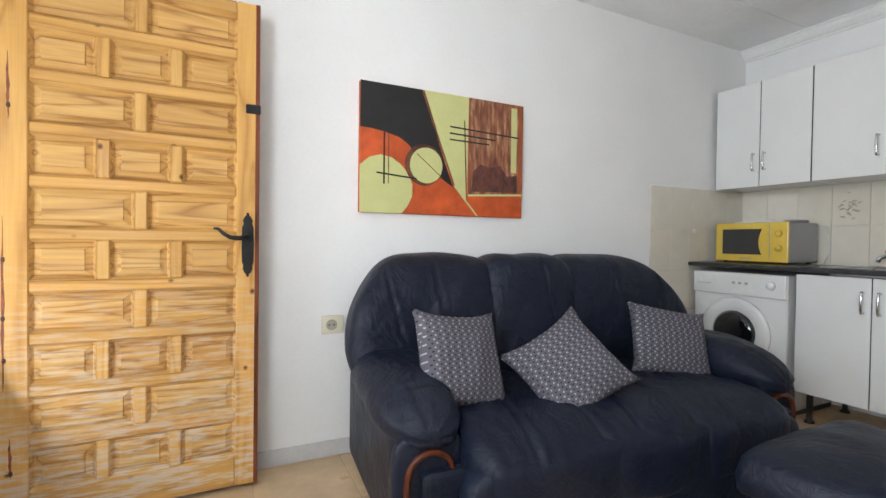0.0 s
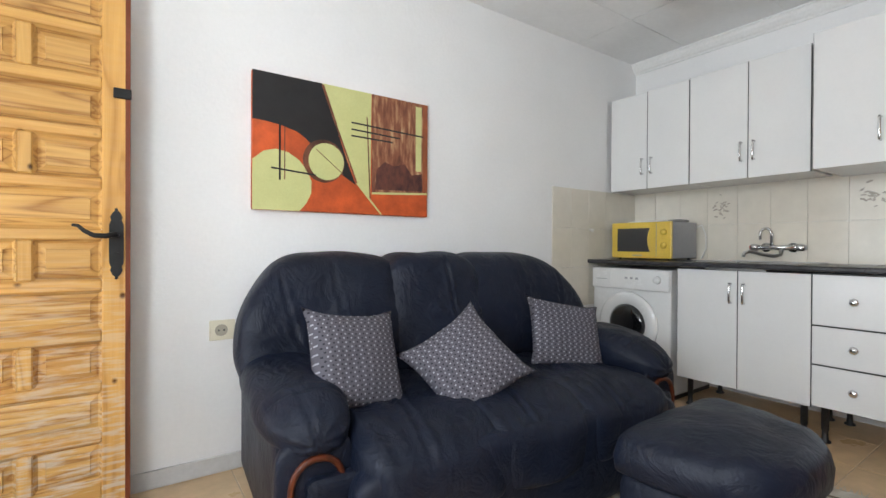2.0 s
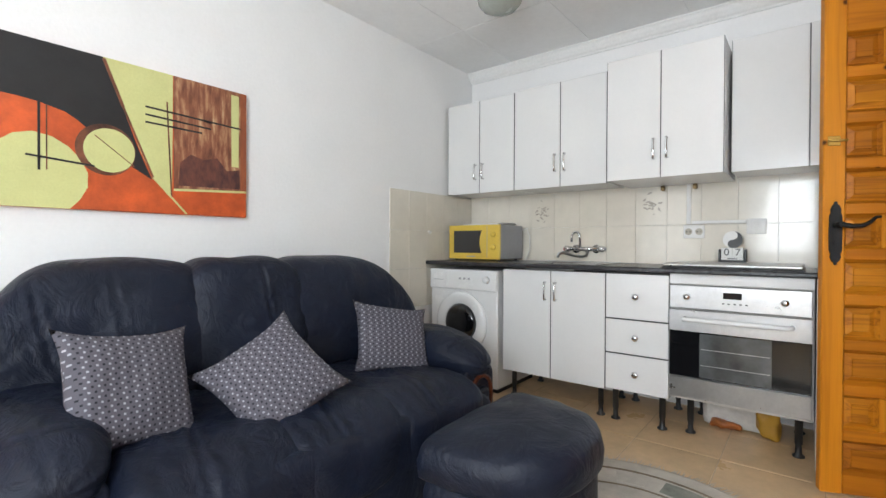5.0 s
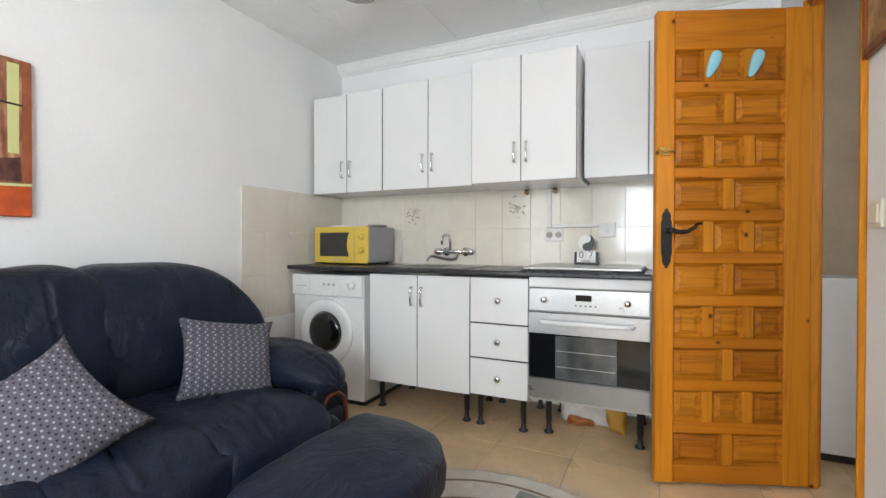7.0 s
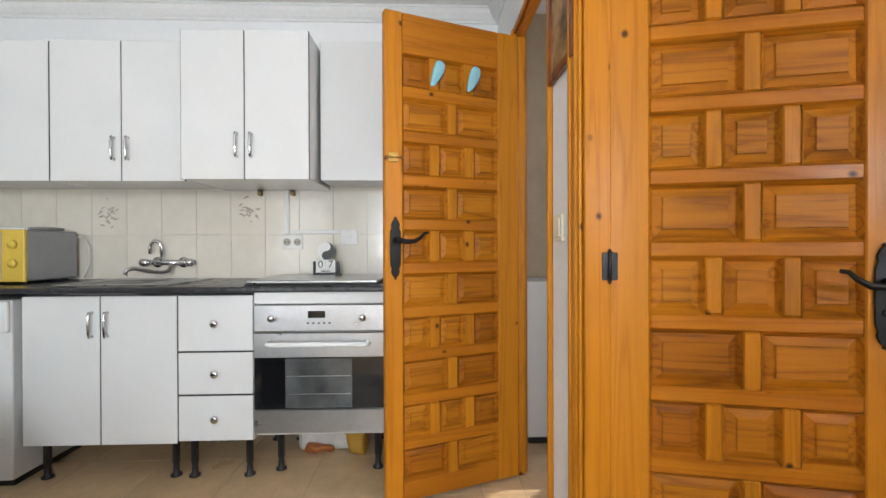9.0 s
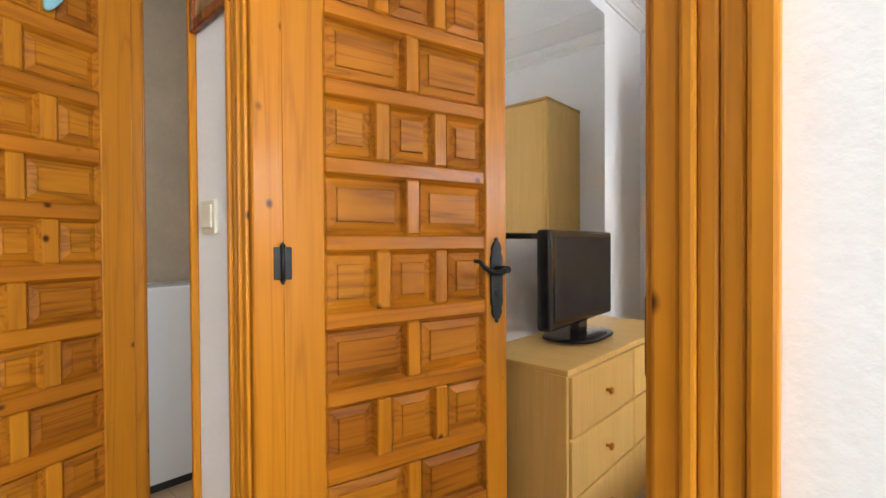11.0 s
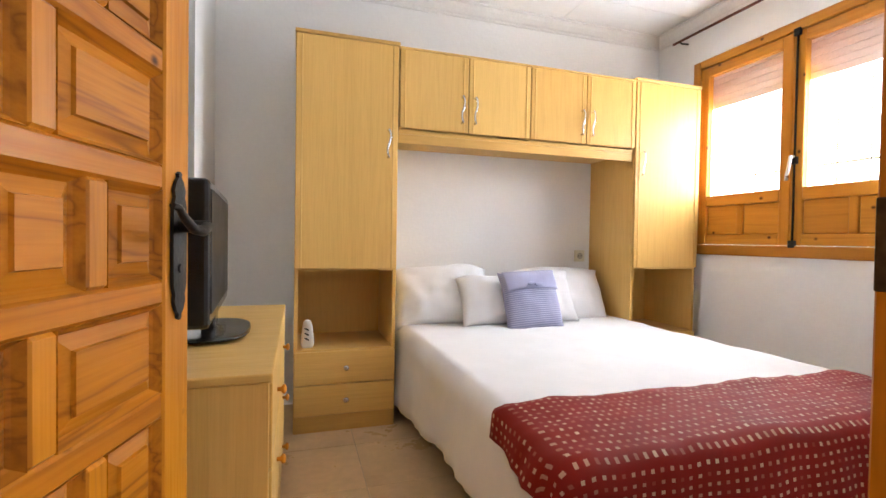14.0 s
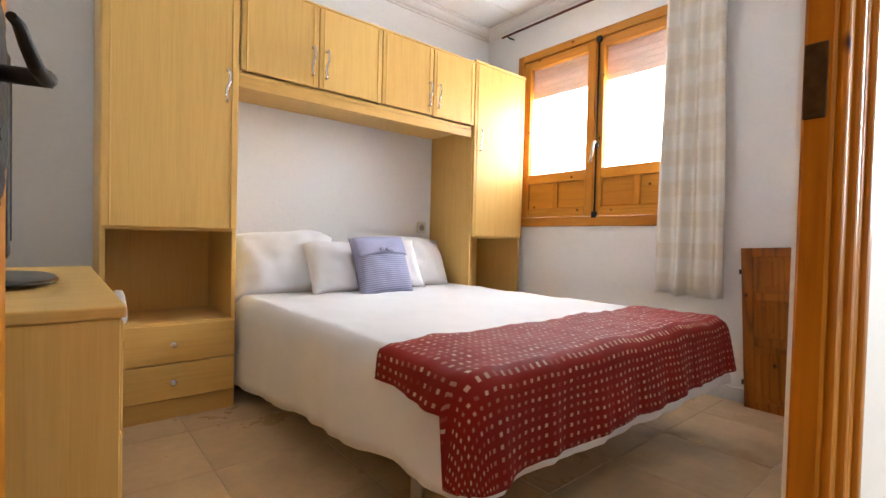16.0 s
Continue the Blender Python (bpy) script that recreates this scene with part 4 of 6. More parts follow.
def half_round(z0, z1, grow, crown=0.0, rows=10, seg=40, bev=0.03, wr=0.0):
    """A half-moon drum with the flat side to the north."""
    outline = []
    for k in range(seg):
        a = 2 * math.pi * k / seg
        c, s = math.cos(a), math.sin(a)
        x = (0.322 + grow) * math.copysign(abs(c) ** 0.8, c)
        y = (0.40 + grow) * math.copysign(abs(s) ** 0.8, s) if s < 0 else (0.055 + grow) * s ** 0.5
        outline.append((x, y))
    bm = bmesh.new()
    levels = [(z0, 1.0 - bev), (z0 + 0.012, 1.0), (z0 + (z1 - z0) * 0.5, 1.0 + wr), (z1 - 0.045, 1.0), (z1 - 0.02, 0.975), (z1 - 0.005, 0.93)] + [(z1 + crown * (1 - (1 - q) ** 2), 0.9 * (1 - q)) for q in (0.12, 0.3, 0.5, 0.7, 0.85)]
    rings = []
    for z, s in levels:
        rings.append([bm.verts.new((x * s, -0.16 + (y + 0.16) * s, z + (0.012 * noise.noise(Vector((x * s * 7, y * s * 7, z * 9))) if wr or crown else 0))) for x, y in outline])
    for a, b in zip(rings, rings[1:]):
        for k in range(seg):
            f = bm.faces.new((a[k], a[(k + 1) % seg], b[(k + 1) % seg], b[k]))
            f.smooth = True
    bm.faces.new(list(reversed(rings[0])))
    f = bm.faces.new(rings[-1])
    f.smooth = True
    return bm


part("drum", half_round(0.0, 0.32, -0.012), M_LEATHER, pouf)
part("padded_lid", half_round(0.315, 0.435, 0.004, 0.03, wr=0.015), M_LEATHER, pouf)

# ---- painting ----
paint = thing("canvas_painting", pose(0.966, NY - 0.03, 1.172), "abstract canvas of black, orange, lime and brown shapes", "painting")
PW, PH = 0.947, 0.635
cb = lambda nm, c, v=0.15: plain(nm, c, 0.55, vary=v, scale=9.0, bump=0.25, bump_scale=120.0)
M_PO, M_PK, M_PL, M_PB = cb("orange_paint", (0.62, 0.10, 0.02), 0.35), cb("black_paint", (0.014, 0.013, 0.014)), cb("lime_paint", (0.62, 0.62, 0.27), 0.05), cb("brown_paint", (0.21, 0.07, 0.032), 0.9)
part("canvas", bm_box(0, PW, 0.0, 0.028, 0, PH, 0.003), M_PO, paint)


def shape2d(pts, y, material, name):
    bm = bmesh.new()
    n = len(pts)
    a = [bm.verts.new((x * PW, y, (1 - v) * PH)) for x, v in pts]
    b = [bm.verts.new((x * PW, -0.0002, (1 - v) * PH)) for x, v in pts]
    bm.faces.new(a)
    for k in range(n):
        bm.faces.new((a[k], a[(k + 1) % n], b[(k + 1) % n], b[k]))
    part(name, bm, material, paint)


def disc(cx, cy, r, n=40):
    return [(cx + r * math.cos(2 * math.pi * k / n) / PW, cy + r * math.sin(2 * math.pi * k / n) / PH) for k in range(n)]


shape2d([(0.0, 0.0), (0.344, 0.0), (0.418, 0.305), (0.482, 0.576), (0.535, 0.766), (0.46, 0.70), (0.40, 0.62), (0.345, 0.56), (0.295, 0.493), (0.255, 0.44), (0.214, 0.402), (0.131, 0.369), (0.06, 0.356), (0.0, 0.352)], -0.0008, M_PK, "black_field")
shape2d([(0.344, 0.0), (0.627, 0.0), (0.622, 0.89), (0.60, 0.86), (0.535, 0.745), (0.482, 0.555), (0.418, 0.285)], -0.0012, M_PL, "lime_wedge")


def streaked(name, stops, across, along):
    m, n, l, b = mat(name)
    a = noise_node(n, l, coords(n, l, (across, across, along)).outputs[0], 1.0, 5.0, 0.6)
    r = ramp(n, stops)
    l.new(a.outputs["Fac"], r.inputs[0])
    l.new(r.outputs[0], b.inputs["Base Color"])
    b.inputs["Roughness"].default_value = 0.6
    bumped(n, l, b, a.outputs["Fac"], 0.15, 0.003)
    return m


M_PS = streaked("streaked_brown_paint", [(0.34, (0.13, 0.04, 0.022)), (0.5, (0.27, 0.10, 0.05)), (0.62, (0.46, 0.25, 0.13)), (0.72, (0.60, 0.45, 0.27))], 38.0, 7.0)
M_PR = streaked("rust_paint", [(0.35, (0.20, 0.05, 0.02)), (0.65, (0.36, 0.10, 0.035))], 20.0, 8.0)
M_PD = streaked("dull_plum_paint", [(0.35, (0.055, 0.02, 0.02)), (0.65, (0.17, 0.055, 0.035))], 26.0, 12.0)
shape2d([(0.63, 0.0), (0.965, 0.0), (0.965, 0.79), (0.63, 0.815)], -0.0012, M_PS, "brown_field")
shape2d([(0.965, 0.0), (0.999, 0.0), (0.999, 0.79), (0.965, 0.79)], -0.0012, M_PR, "rust_edge")
shape2d([(0.65, 0.79), (0.66, 0.62), (0.71, 0.55), (0.77, 0.58), (0.84, 0.55), (0.89, 0.64), (0.96, 0.62), (0.96, 0.775)], -0.00145, M_PD, "plum_patch")
shape2d([(0.914, 0.03), (0.956, 0.03), (0.954, 0.6), (0.916, 0.6)], -0.0018, M_PL, "lime_bar")
shape2d([(0.63, 0.815), (0.999, 0.785), (0.999, 0.802), (0.63, 0.832)], -0.0018, M_PL, "lime_line")
shape2d([(0, 0.641), (0.05, 0.575), (0.109, 0.549), (0.17, 0.565), (0.225, 0.615), (0.265, 0.685), (0.289, 0.765), (0.288, 0.86), (0.262, 0.94), (0.228, 1.0), (0.0, 1.0)], -0.0012, M_PL, "lime_disc")
shape2d(disc(0.356, 0.602, 0.106), -0.0016, M_PB, "brown_ring")
shape2d(disc(0.369, 0.604, 0.091), -0.0022, M_PL, "small_lime_disc")


def stroke(x0, y0, x1, y1, w=0.004, material=M_PK):
    dx, dy = (x1 - x0) * PW, (y1 - y0) * PH
    k = math.hypot(dx, dy)
    ox, oy = -dy / k * w / PW, dx / k * w / PH
    shape2d([(x0 - ox, y0 - oy), (x1 - ox, y1 - oy), (x1 + ox, y1 + oy), (x0 + ox, y0 + oy)], -0.0028, material, "brush_stroke")


for q in ((0.129, 0.37, 0.129, 0.775), (0.088, 0.69, 0.313, 0.717), (0.508, 0.264, 0.966, 0.29), (0.508, 0.318, 0.808, 0.335), (0.508, 0.37, 0.763, 0.378)):
    stroke(*q)
stroke(0.153, 0.38, 0.153, 0.77, 0.0022, M_PB)
stroke(0.60, 0.20, 0.62, 0.88, 0.003, M_PB)
stroke(0.347, 0.01, 0.42, 0.30, 0.006, M_PB)
stroke(0.42, 0.30, 0.54, 0.75, 0.004, M_PB)
stroke(0.54, 0.75, 0.689, 0.995, 0.004, M_PL)
stroke(0.313, 0.516, 0.463, 0.692, 0.002, M_PB)

# ---- bedroom: fitted surround ----
WY = -2.866


def wave_handle(parent, x, y, z, length=0.14):
    pts = [(x, y - 0.002, z - length / 2)] + [(x + 0.008 * math.sin(2 * math.pi * k / 10), y + 0.024, z - length / 2 + length * k / 10) for k in range(11)] + [(x, y - 0.002, z + length / 2)]
    part("handle", bm_tube(pts, 0.006, 8), M_CHROME, parent, "wavy chrome handle")


def tall_unit(name, x0, x1, handle_x, label):
    d = thing(name, Matrix(), label, "wardrobe", "fitted bedroom units")
    back = BY0 + 0.004
    for a, b in ((x0, x0 + 0.018), (x1 - 0.018, x1)):
        part("side", bm_box(a, b, back, WY - 0.02, 0, 2.0, 0.001), M_BEECH, d)
    for z in (0.075, 0.41, 0.83, 1.982):
        part("shelf", bm_box(x0 + 0.018, x1 - 0.018, back, WY - 0.022, z - 0.009, z + 0.009), M_BEECH_H, d)
    part("back_panel", bm_box(x0 + 0.018, x1 - 0.018, back, back + 0.005, 0.09, 1.97), M_BEECH, d)
    part("top", bm_box(x0 - 0.004, x1 + 0.004, back, WY + 0.006, 2.0005, 2.018, 0.002), M_BEECH_H, d)
    leaf = part("door", bm_box(x0 + 0.002, x1 - 0.002, WY - 0.019, WY, 0.832, 1.998, 0.004, seg=2), M_BEECH, d)
    for bx in (x0 + 0.026, x1 - 0.034):
        part("edge_bead", bm_box(bx, bx + 0.008, WY - 0.001, WY + 0.0035, 0.836, 1.994, 0.002), M_BEECH, leaf)
    wave_handle(leaf, handle_x, WY, 1.485)
    for a, b in ((0.245, 0.412), (0.088, 0.24)):
        f = part("drawer_front", bm_box(x0 + 0.004, x1 - 0.004, WY - 0.019, WY - 0.001, a, b, 0.003), M_BEECH_H, d)
        part("knob", bm_lathe([(0.007, 0.0), (0.006, 0.012), (0.014, 0.018), (0.014, 0.024), (0.005, 0.028)], ((x0 + x1) / 2, WY - 0.0012, (a + b) / 2), "y"), M_CHROME, f)
    part("plinth", bm_box(x0 + 0.004, x1 - 0.004, WY - 0.03, WY - 0.012, 0, 0.083), M_BEECH_H, d)
    return d


tall_unit("bedside_wardrobe", 1.612, 2.128, 1.665, "beech-laminate wardrobe tower with open niche and drawers")
tall_unit("bedside_wardrobe", -0.40, 0.108, 0.06, "beech-laminate wardrobe tower beside the window")
bridge = thing("overbed_cabinet", Matrix(), "beech-laminate bridge of four cupboards over the bed", "wardrobe", "fitted bedroom units")
bm = bmesh.new()
for bx in ((0.112, 1.608, BY0 + 0.004, WY - 0.02, 1.55, 1.57), (0.112, 1.608, BY0 + 0.004, WY - 0.02, 1.97, 1.99), (0.112, 1.608, BY0 + 0.004, BY0 + 0.01, 1.57, 1.97), (0.112, 0.128, BY0 + 0.01, WY - 0.02, 1.57, 1.97), (1.592, 1.608, BY0 + 0.01, WY - 0.02, 1.57, 1.97), (0.832, 0.848, BY0 + 0.01, WY - 0.02, 1.57, 1.97)):
    bm_box(*bx, 0.001, bm)
part("body", bm, M_BEECH_H, bridge)
part("rail", bm_box(0.112, 1.608, WY - 0.04, WY - 0.022, 1.50, 1.5495, 0.002), M_BEECH_H, bridge)
for a, b, hx in ((0.112, 0.467, 0.43), (0.467, 0.84, 0.50), (0.84, 1.222, 1.185), (1.222, 1.608, 1.26)):
    lf = part("door", bm_box(a + 0.002, b - 0.002, WY - 0.019, WY, 1.577, 1.99, 0.005, seg=2), M_BEECH, bridge)
    for bx in (a + 0.024, b - 0.032):
        part("edge_bead", bm_box(bx, bx + 0.008, WY - 0.001, WY + 0.0035, 1.57, 1.986, 0.002), M_BEECH, lf)
    wave_handle(lf, hx, WY, 1.70)
part("top", bm_box(0.11, 1.61, BY0 + 0.004, WY + 0.004, 1.9905, 2.0, 0.001), M_BEECH_H, bridge)

# ---- chest of drawers ----
chest = thing("chest_of_drawers", Matrix(), "beech-laminate chest of drawers with small wooden knobs", "chest of drawers")
part("body", bm_box(2.18, 2.55, -2.67, -1.585, 0.05, 0.661, 0.002), M_BEECH, chest)
part("top", bm_box(2.163, 2.555, -2.69, -1.563, 0.662, 0.683, 0.004, seg=2), M_BEECH_H, chest)
part("plinth", bm_box(2.195, 2.54, -2.66, -1.595, 0, 0.05), M_BEECH_H, chest)
part("side_panel", bm_box(2.171, 2.55, -1.5848, -1.569, 0, 0.661, 0.002), M_BEECH, chest)
for z0, z1 in ((0.455, 0.653), (0.258, 0.447), (0.06, 0.25)):
    for y0, y1 in ((-2.66, -2.133), (-2.126, -1.595)):
        f = part("drawer_front", bm_box(2.165, 2.1795, y0, y1, z0, z1, 0.002), M_BEECH, chest)
        part("knob", bm_lathe([(0.004, -0.026), (0.013, -0.023), (0.014, -0.016), (0.006, -0.01), (0.006, 0.0)], (2.1645, (y0 + y1) / 2, (z0 + z1) / 2), "x", 14), M_DOOR_V, f, "turned wooden knob")

# ---- bed ----
bed = thing("bed", Matrix(), "double bed on metal legs", "bed")
part("bed_base", bm_box(0.16, 1.54, -3.30, -1.40, 0.2, 0.28, 0.01), M_CARC, bed)
part("mattress", bm_box(0.10, 1.545, -3.31, -1.345, 0.285, 0.485, 0.05, seg=3), M_SHEET, bed)
for lx in (0.3, 1.39):
    for ly in (-3.1, -1.73):
        part("leg", bm_cyl((lx, ly, 0), (lx, ly, 0.2), 0.022, seg=14), M_CARC, bed, "pale metal leg")


def draped(name, x0, x1, y0, y1, top, hem, flare, material, label, category, step=0.035, foot_only=True, seed=0.0, thick=0.006, ridge=0.0):
    """A cloth over the mattress that falls at both sides and the foot; hem(u) gives its lower edge."""
    bm = bmesh.new()
    nx, ny = int((x1 - x0) / step), int((y1 - y0) / step)
    drop = 9
    rows = []
    for j in range(ny + 1 + drop):
        row = []
        for i in range(-drop, nx + drop + 1):
            ix, jy = min(max(i, 0), nx), min(j, ny)
            x, y = x0 + (x1 - x0) * ix / nx, y0 + (y1 - y0) * jy / ny
            ox = max(0, -i, i - nx) / drop
            oy = max(0, j - ny) / drop
            f = min(1.0, math.hypot(ox, oy))
            low = hem((x - x0) / (x1 - x0), (y - y0) / (y1 - y0))
            z = top - (top - low) * f + 0.009 * noise.noise(Vector((x * 4 + seed, y * 4, f * 2))) + 0.004 * noise.noise(Vector((x * 16 + seed, y * 9, f * 2)))
            z += ridge * (1 - 3 * abs(noise.noise(Vector((x * 3.0 + y * 2 + 9, y * 13 - x * 3, 1.7))))) ** 2 * (1 - f)
            wave = flare * f * (0.6 + 0.8 * noise.noise(Vector((x * 6 + seed, y * 6, 0.4)))) + 0.30 * flare * f * noise.noise(Vector((x * 19, y * 19 + seed, 0.3 * f)))
            cr = 0.035 * (1 - (1 - min(1.0, f * 6)) ** 2)
            sx, sy = (-1 if i < 0 else 1 if i > nx else 0), (1 if j > ny else 0)
            k = max(1e-6, math.hypot(sx * ox, sy * oy))
            row.append(bm.verts.new((x + (sx * ox / k) * (cr + wave), y + (sy * oy / k) * (cr + wave), z)))
        rows.append(row)
    for a, b in zip(rows, rows[1:]):
        for i in range(len(a) - 1):
            fc = bm.faces.new((a[i], a[i + 1], b[i + 1], b[i]))
            fc.smooth = True
    uv = bm.loops.layers.uv.new("cloth")
    place = {}
    for j, row in enumerate(rows):
        for i, v in enumerate(row):
            iu, jv = min(max(i - drop, 0), nx), min(j, ny)
            fall = 1.1 * (top - hem(iu / nx, jv / ny)) / drop
            place[v] = (fall * min(0, i - drop) + iu * step + fall * max(0, i - drop - nx), jv * step + fall * max(0, j - ny))
    for fc in bm.faces:
        for lp in fc.loops:
            lp[uv].uv = place[lp.vert]
    ob = mesh_ob(name, bm, material)
    so = ob.modifiers.new("cloth", "SOLIDIFY")
    so.thickness, so.offset = thick, 1.0
    return tagged(ob, label, category)


draped("bed_sheet", 0.12, 1.525, -3.30, -1.36, 0.495, lambda u, v: 0.09 + 0.155 * max(0.0, v - 0.25) / 0.75, 0.038, M_SHEET, "white cotton sheet hanging over the bed's sides", "bed sheet", seed=3)
draped("bed_runner", 0.105, 1.53, -1.69, -1.35, 0.506, lambda u, v: 0.42 if v < 0.97 else 0.295 - 0.03 * u, 0.045, M_RED, "dark red throw with cream dots across the foot", "throw", seed=3, step=0.02, ridge=0.006)
cushion("pillow", pose(1.28, -3.14, 0.655, 25, 0, 0), 0.64, 0.42, 0.24, M_SHEET, "white plump pillow at the head of the bed", "pillow", "bed pillows", 5, 0.16, 0.05, 0.026)
cushion("pillow", pose(0.46, -3.13, 0.65, 25, 0, 0), 0.64, 0.42, 0.24, M_SHEET, "white plump pillow at the head of the bed", "pillow", "bed pillows", 6, 0.16, 0.06, 0.026)
cushion("pillow", pose(1.02, -2.985, 0.64, 25, 0, 4), 0.42, 0.34, 0.14, M_SHEET, "smaller white pillow leaning in front", "pillow", "bed pillows", 7, 0.18, 0.035, 0.02)
cushion("pillow", pose(0.66, -3.0, 0.65, 25, 4, -3), 0.40, 0.36, 0.13, M_SHEET, "smaller white pillow leaning in front", "pillow", "bed pillows", 9, 0.18, 0.03, 0.02)
bed_cushion = cushion("scatter_cushion", pose(0.815, -2.865, 0.64, 20, 2, 3), 0.38, 0.36, 0.13, M_STRIPE, "blue and white striped cushion with a bow on the bed", "cushion", "", 8, 0.14)

# ---- television, mirror ----
tv = thing("television", pose(2.375, -2.07, 0.6835, 0, 0, 4), "black flat television on an oval stand", "television")
part("screen_case", bm_box(-0.03, 0.03, -0.33, 0.33, 0.07, 0.45, 0.012, seg=2), M_TV, tv)
part("screen", bm_box(-0.0325, -0.0302, -0.30, 0.30, 0.105, 0.425), M_SCREEN, tv, "dark glossy screen")
part("neck", bm_box(-0.02, 0.02, -0.05, 0.05, 0.02, 0.075, 0.006), M_TV, tv)
part("stand", bm_soft(0, 0, 0.0115, 0.12, 0.19, 0.011, 3, cuts=6), M_TV, tv)
mirror = thing("wall_mirror", Matrix(), "frameless wall mirror above the chest of drawers", "mirror")
part("glass", bm_box(BX1 - 0.008, BX1 - 0.001, -2.76, -1.6, 1.10, 2.36, 0.002), M_MIRROR, mirror)

# ---- window ----
win = thing("window_1", Matrix(), "orange pine two-leaf window with panelled lower part", "window")
win["kind"] = "structure"
WYA, WYB, WZA, WZB = -2.99, -1.66, 0.92, 2.21
for bx, mt in (((BX0 - 0.07, BX0 + 0.018, WYA, WYA + 0.055, WZA, WZB), M_WIN_V), ((BX0 - 0.07, BX0 + 0.018, WYB - 0.055, WYB, WZA, WZB), M_WIN_V)):
    part("window_frame", bm_box(*bx, 0.005), mt, win)
M_PINE_Y = wood("varnished_pine_across", (0.27, 0.09, 0.010), (0.60, 0.255, 0.032), "y", 0.42, 6.0, coat=0.08, contrast=0.4)
part("window_frame", bm_box(BX0 - 0.07, BX0 + 0.018, WYA + 0.055, WYB - 0.055, WZB - 0.055, WZB, 0.005), M_PINE_Y, win)
part("window_frame", bm_box(BX0 - 0.07, BX0 + 0.02, WYA + 0.055, WYB - 0.055, WZA, WZA + 0.065, 0.005), M_PINE_Y, win)
for y0, y1 in ((WYA + 0.057, -2.327), (-2.323, WYB - 0.057)):
    lf = part("window_leaf", bm_box(BX0 - 0.04, BX0 + 0.006, y0, y0 + 0.06, WZA + 0.068, WZB - 0.058, 0.004), M_WIN_V, win)
    part("stile", bm_box(BX0 - 0.04, BX0 + 0.006, y1 - 0.06, y1, WZA + 0.068, WZB - 0.058, 0.004), M_WIN_V, lf)
    for z0, z1 in ((WZA + 0.068, WZA + 0.13), (WZA + 0.315, WZA + 0.385), (WZB - 0.118, WZB - 0.058)):
        part("rail", bm_box(BX0 - 0.039, BX0 + 0.005, y0 + 0.06, y1 - 0.06, z0, z1, 0.004), M_PINE_Y, lf)
    ym = (y0 + y1) / 2
    part("muntin", bm_box(BX0 - 0.039, BX0 + 0.005, ym - 0.02, ym + 0.02, WZA + 0.13, WZA + 0.315, 0.004), M_WIN_V, lf)
    for a, b in ((y0 + 0.06, ym - 0.02), (ym + 0.02, y1 - 0.06)):
        part("panel", bm_box(BX0 - 0.026, BX0 - 0.008, a, b, WZA + 0.13, WZA + 0.315, 0.006), M_PINE_Y, lf)
    g = part("pane", bm_box(BX0 - 0.02, BX0 - 0.016, y0 + 0.06, y1 - 0.06, WZA + 0.385, WZB - 0.118), M_GLASS, lf)
    g.visible_shadow = False
bolt = bm_tube([(BX0 + 0.014, -2.30, WZA + 0.075), (BX0 + 0.014, -2.30, WZB - 0.065)], 0.006, 8)
for z in (WZA + 0.075, WZA + 0.53, WZB - 0.065):
    bm_box(BX0 + 0.006, BX0 + 0.026, -2.318, -2.282, z - 0.02, z + 0.02, 0.003, bolt)
part("espagnolette_bolt", bolt, M_IRON, win, "black iron espagnolette bolt")
part("handle", bm_tube([(BX0 + 0.026, -2.30, WZA + 0.55), (BX0 + 0.05, -2.295, WZA + 0.55), (BX0 + 0.055, -2.30, WZA + 0.5), (BX0 + 0.055, -2.315, WZA + 0.42)], 0.009, 10), M_STEEL, win, "steel lever handle")
sh = thing("roller_shutter", Matrix(), "pinkish roller shutter lowered a little", "shutter")
for k in range(8):
    part("slat", bm_box(BX0 - 0.112, BX0 - 0.099, WYA + 0.01, WYB - 0.01, 1.90 + k * 0.04, 1.9388 + k * 0.04, 0.003), M_SHUT, sh)

# ---- curtain ----
rodm = thing("curtain_rod", Matrix(), "thin brown curtain rod above the window", "curtain rod")
part("rod", bm_cyl((BX0 + 0.07, -3.12, 2.39), (BX0 + 0.07, -1.35, 2.39), 0.008, seg=12), M_ENT_E, rodm)
for y in (-3.06, -1.42):
    bk = bm_tube([(BX0 + 0.001, y, 2.38), (BX0 + 0.05, y, 2.376), (BX0 + 0.07, y, 2.383)], 0.006, 8)
    part("bracket", bk, M_IRON, rodm)
bm = bmesh.new()
rows, nx, nz = [], 70, 26
for j in range(nz + 1):
    v = j / nz
    row = []
    for i in range(nx + 1):
        u = i / nx
        wdt = 0.30 + 0.06 * v
        y = -1.855 + 0.02 * (1 - v) + u * wdt
        x = BX0 + 0.07 + (0.028 + 0.012 * v) * math.sin(u * math.pi * 7 + 0.6 * noise.noise(Vector((u * 3, v * 2, 0)))) * (0.6 + 0.5 * noise.noise(Vector((u * 4, 1.3, v))))
        row.append(bm.verts.new((x, y, 2.392 - v * (2.392 - 0.53) + 0.006 * math.sin(u * 14) * v)))
    rows.append(row)
for a, b in zip(rows, rows[1:]):
    for i in range(nx):
        f = bm.faces.new((a[i], a[i + 1], b[i + 1], b[i]))
        f.smooth = True
curtain = mesh_ob("curtain", bm, M_CURT)
so = curtain.modifiers.new("cloth", "SOLIDIFY")
so.thickness = 0.003
tagged(curtain, "cream curtain with pale brown checked bands, drawn aside", "curtain")

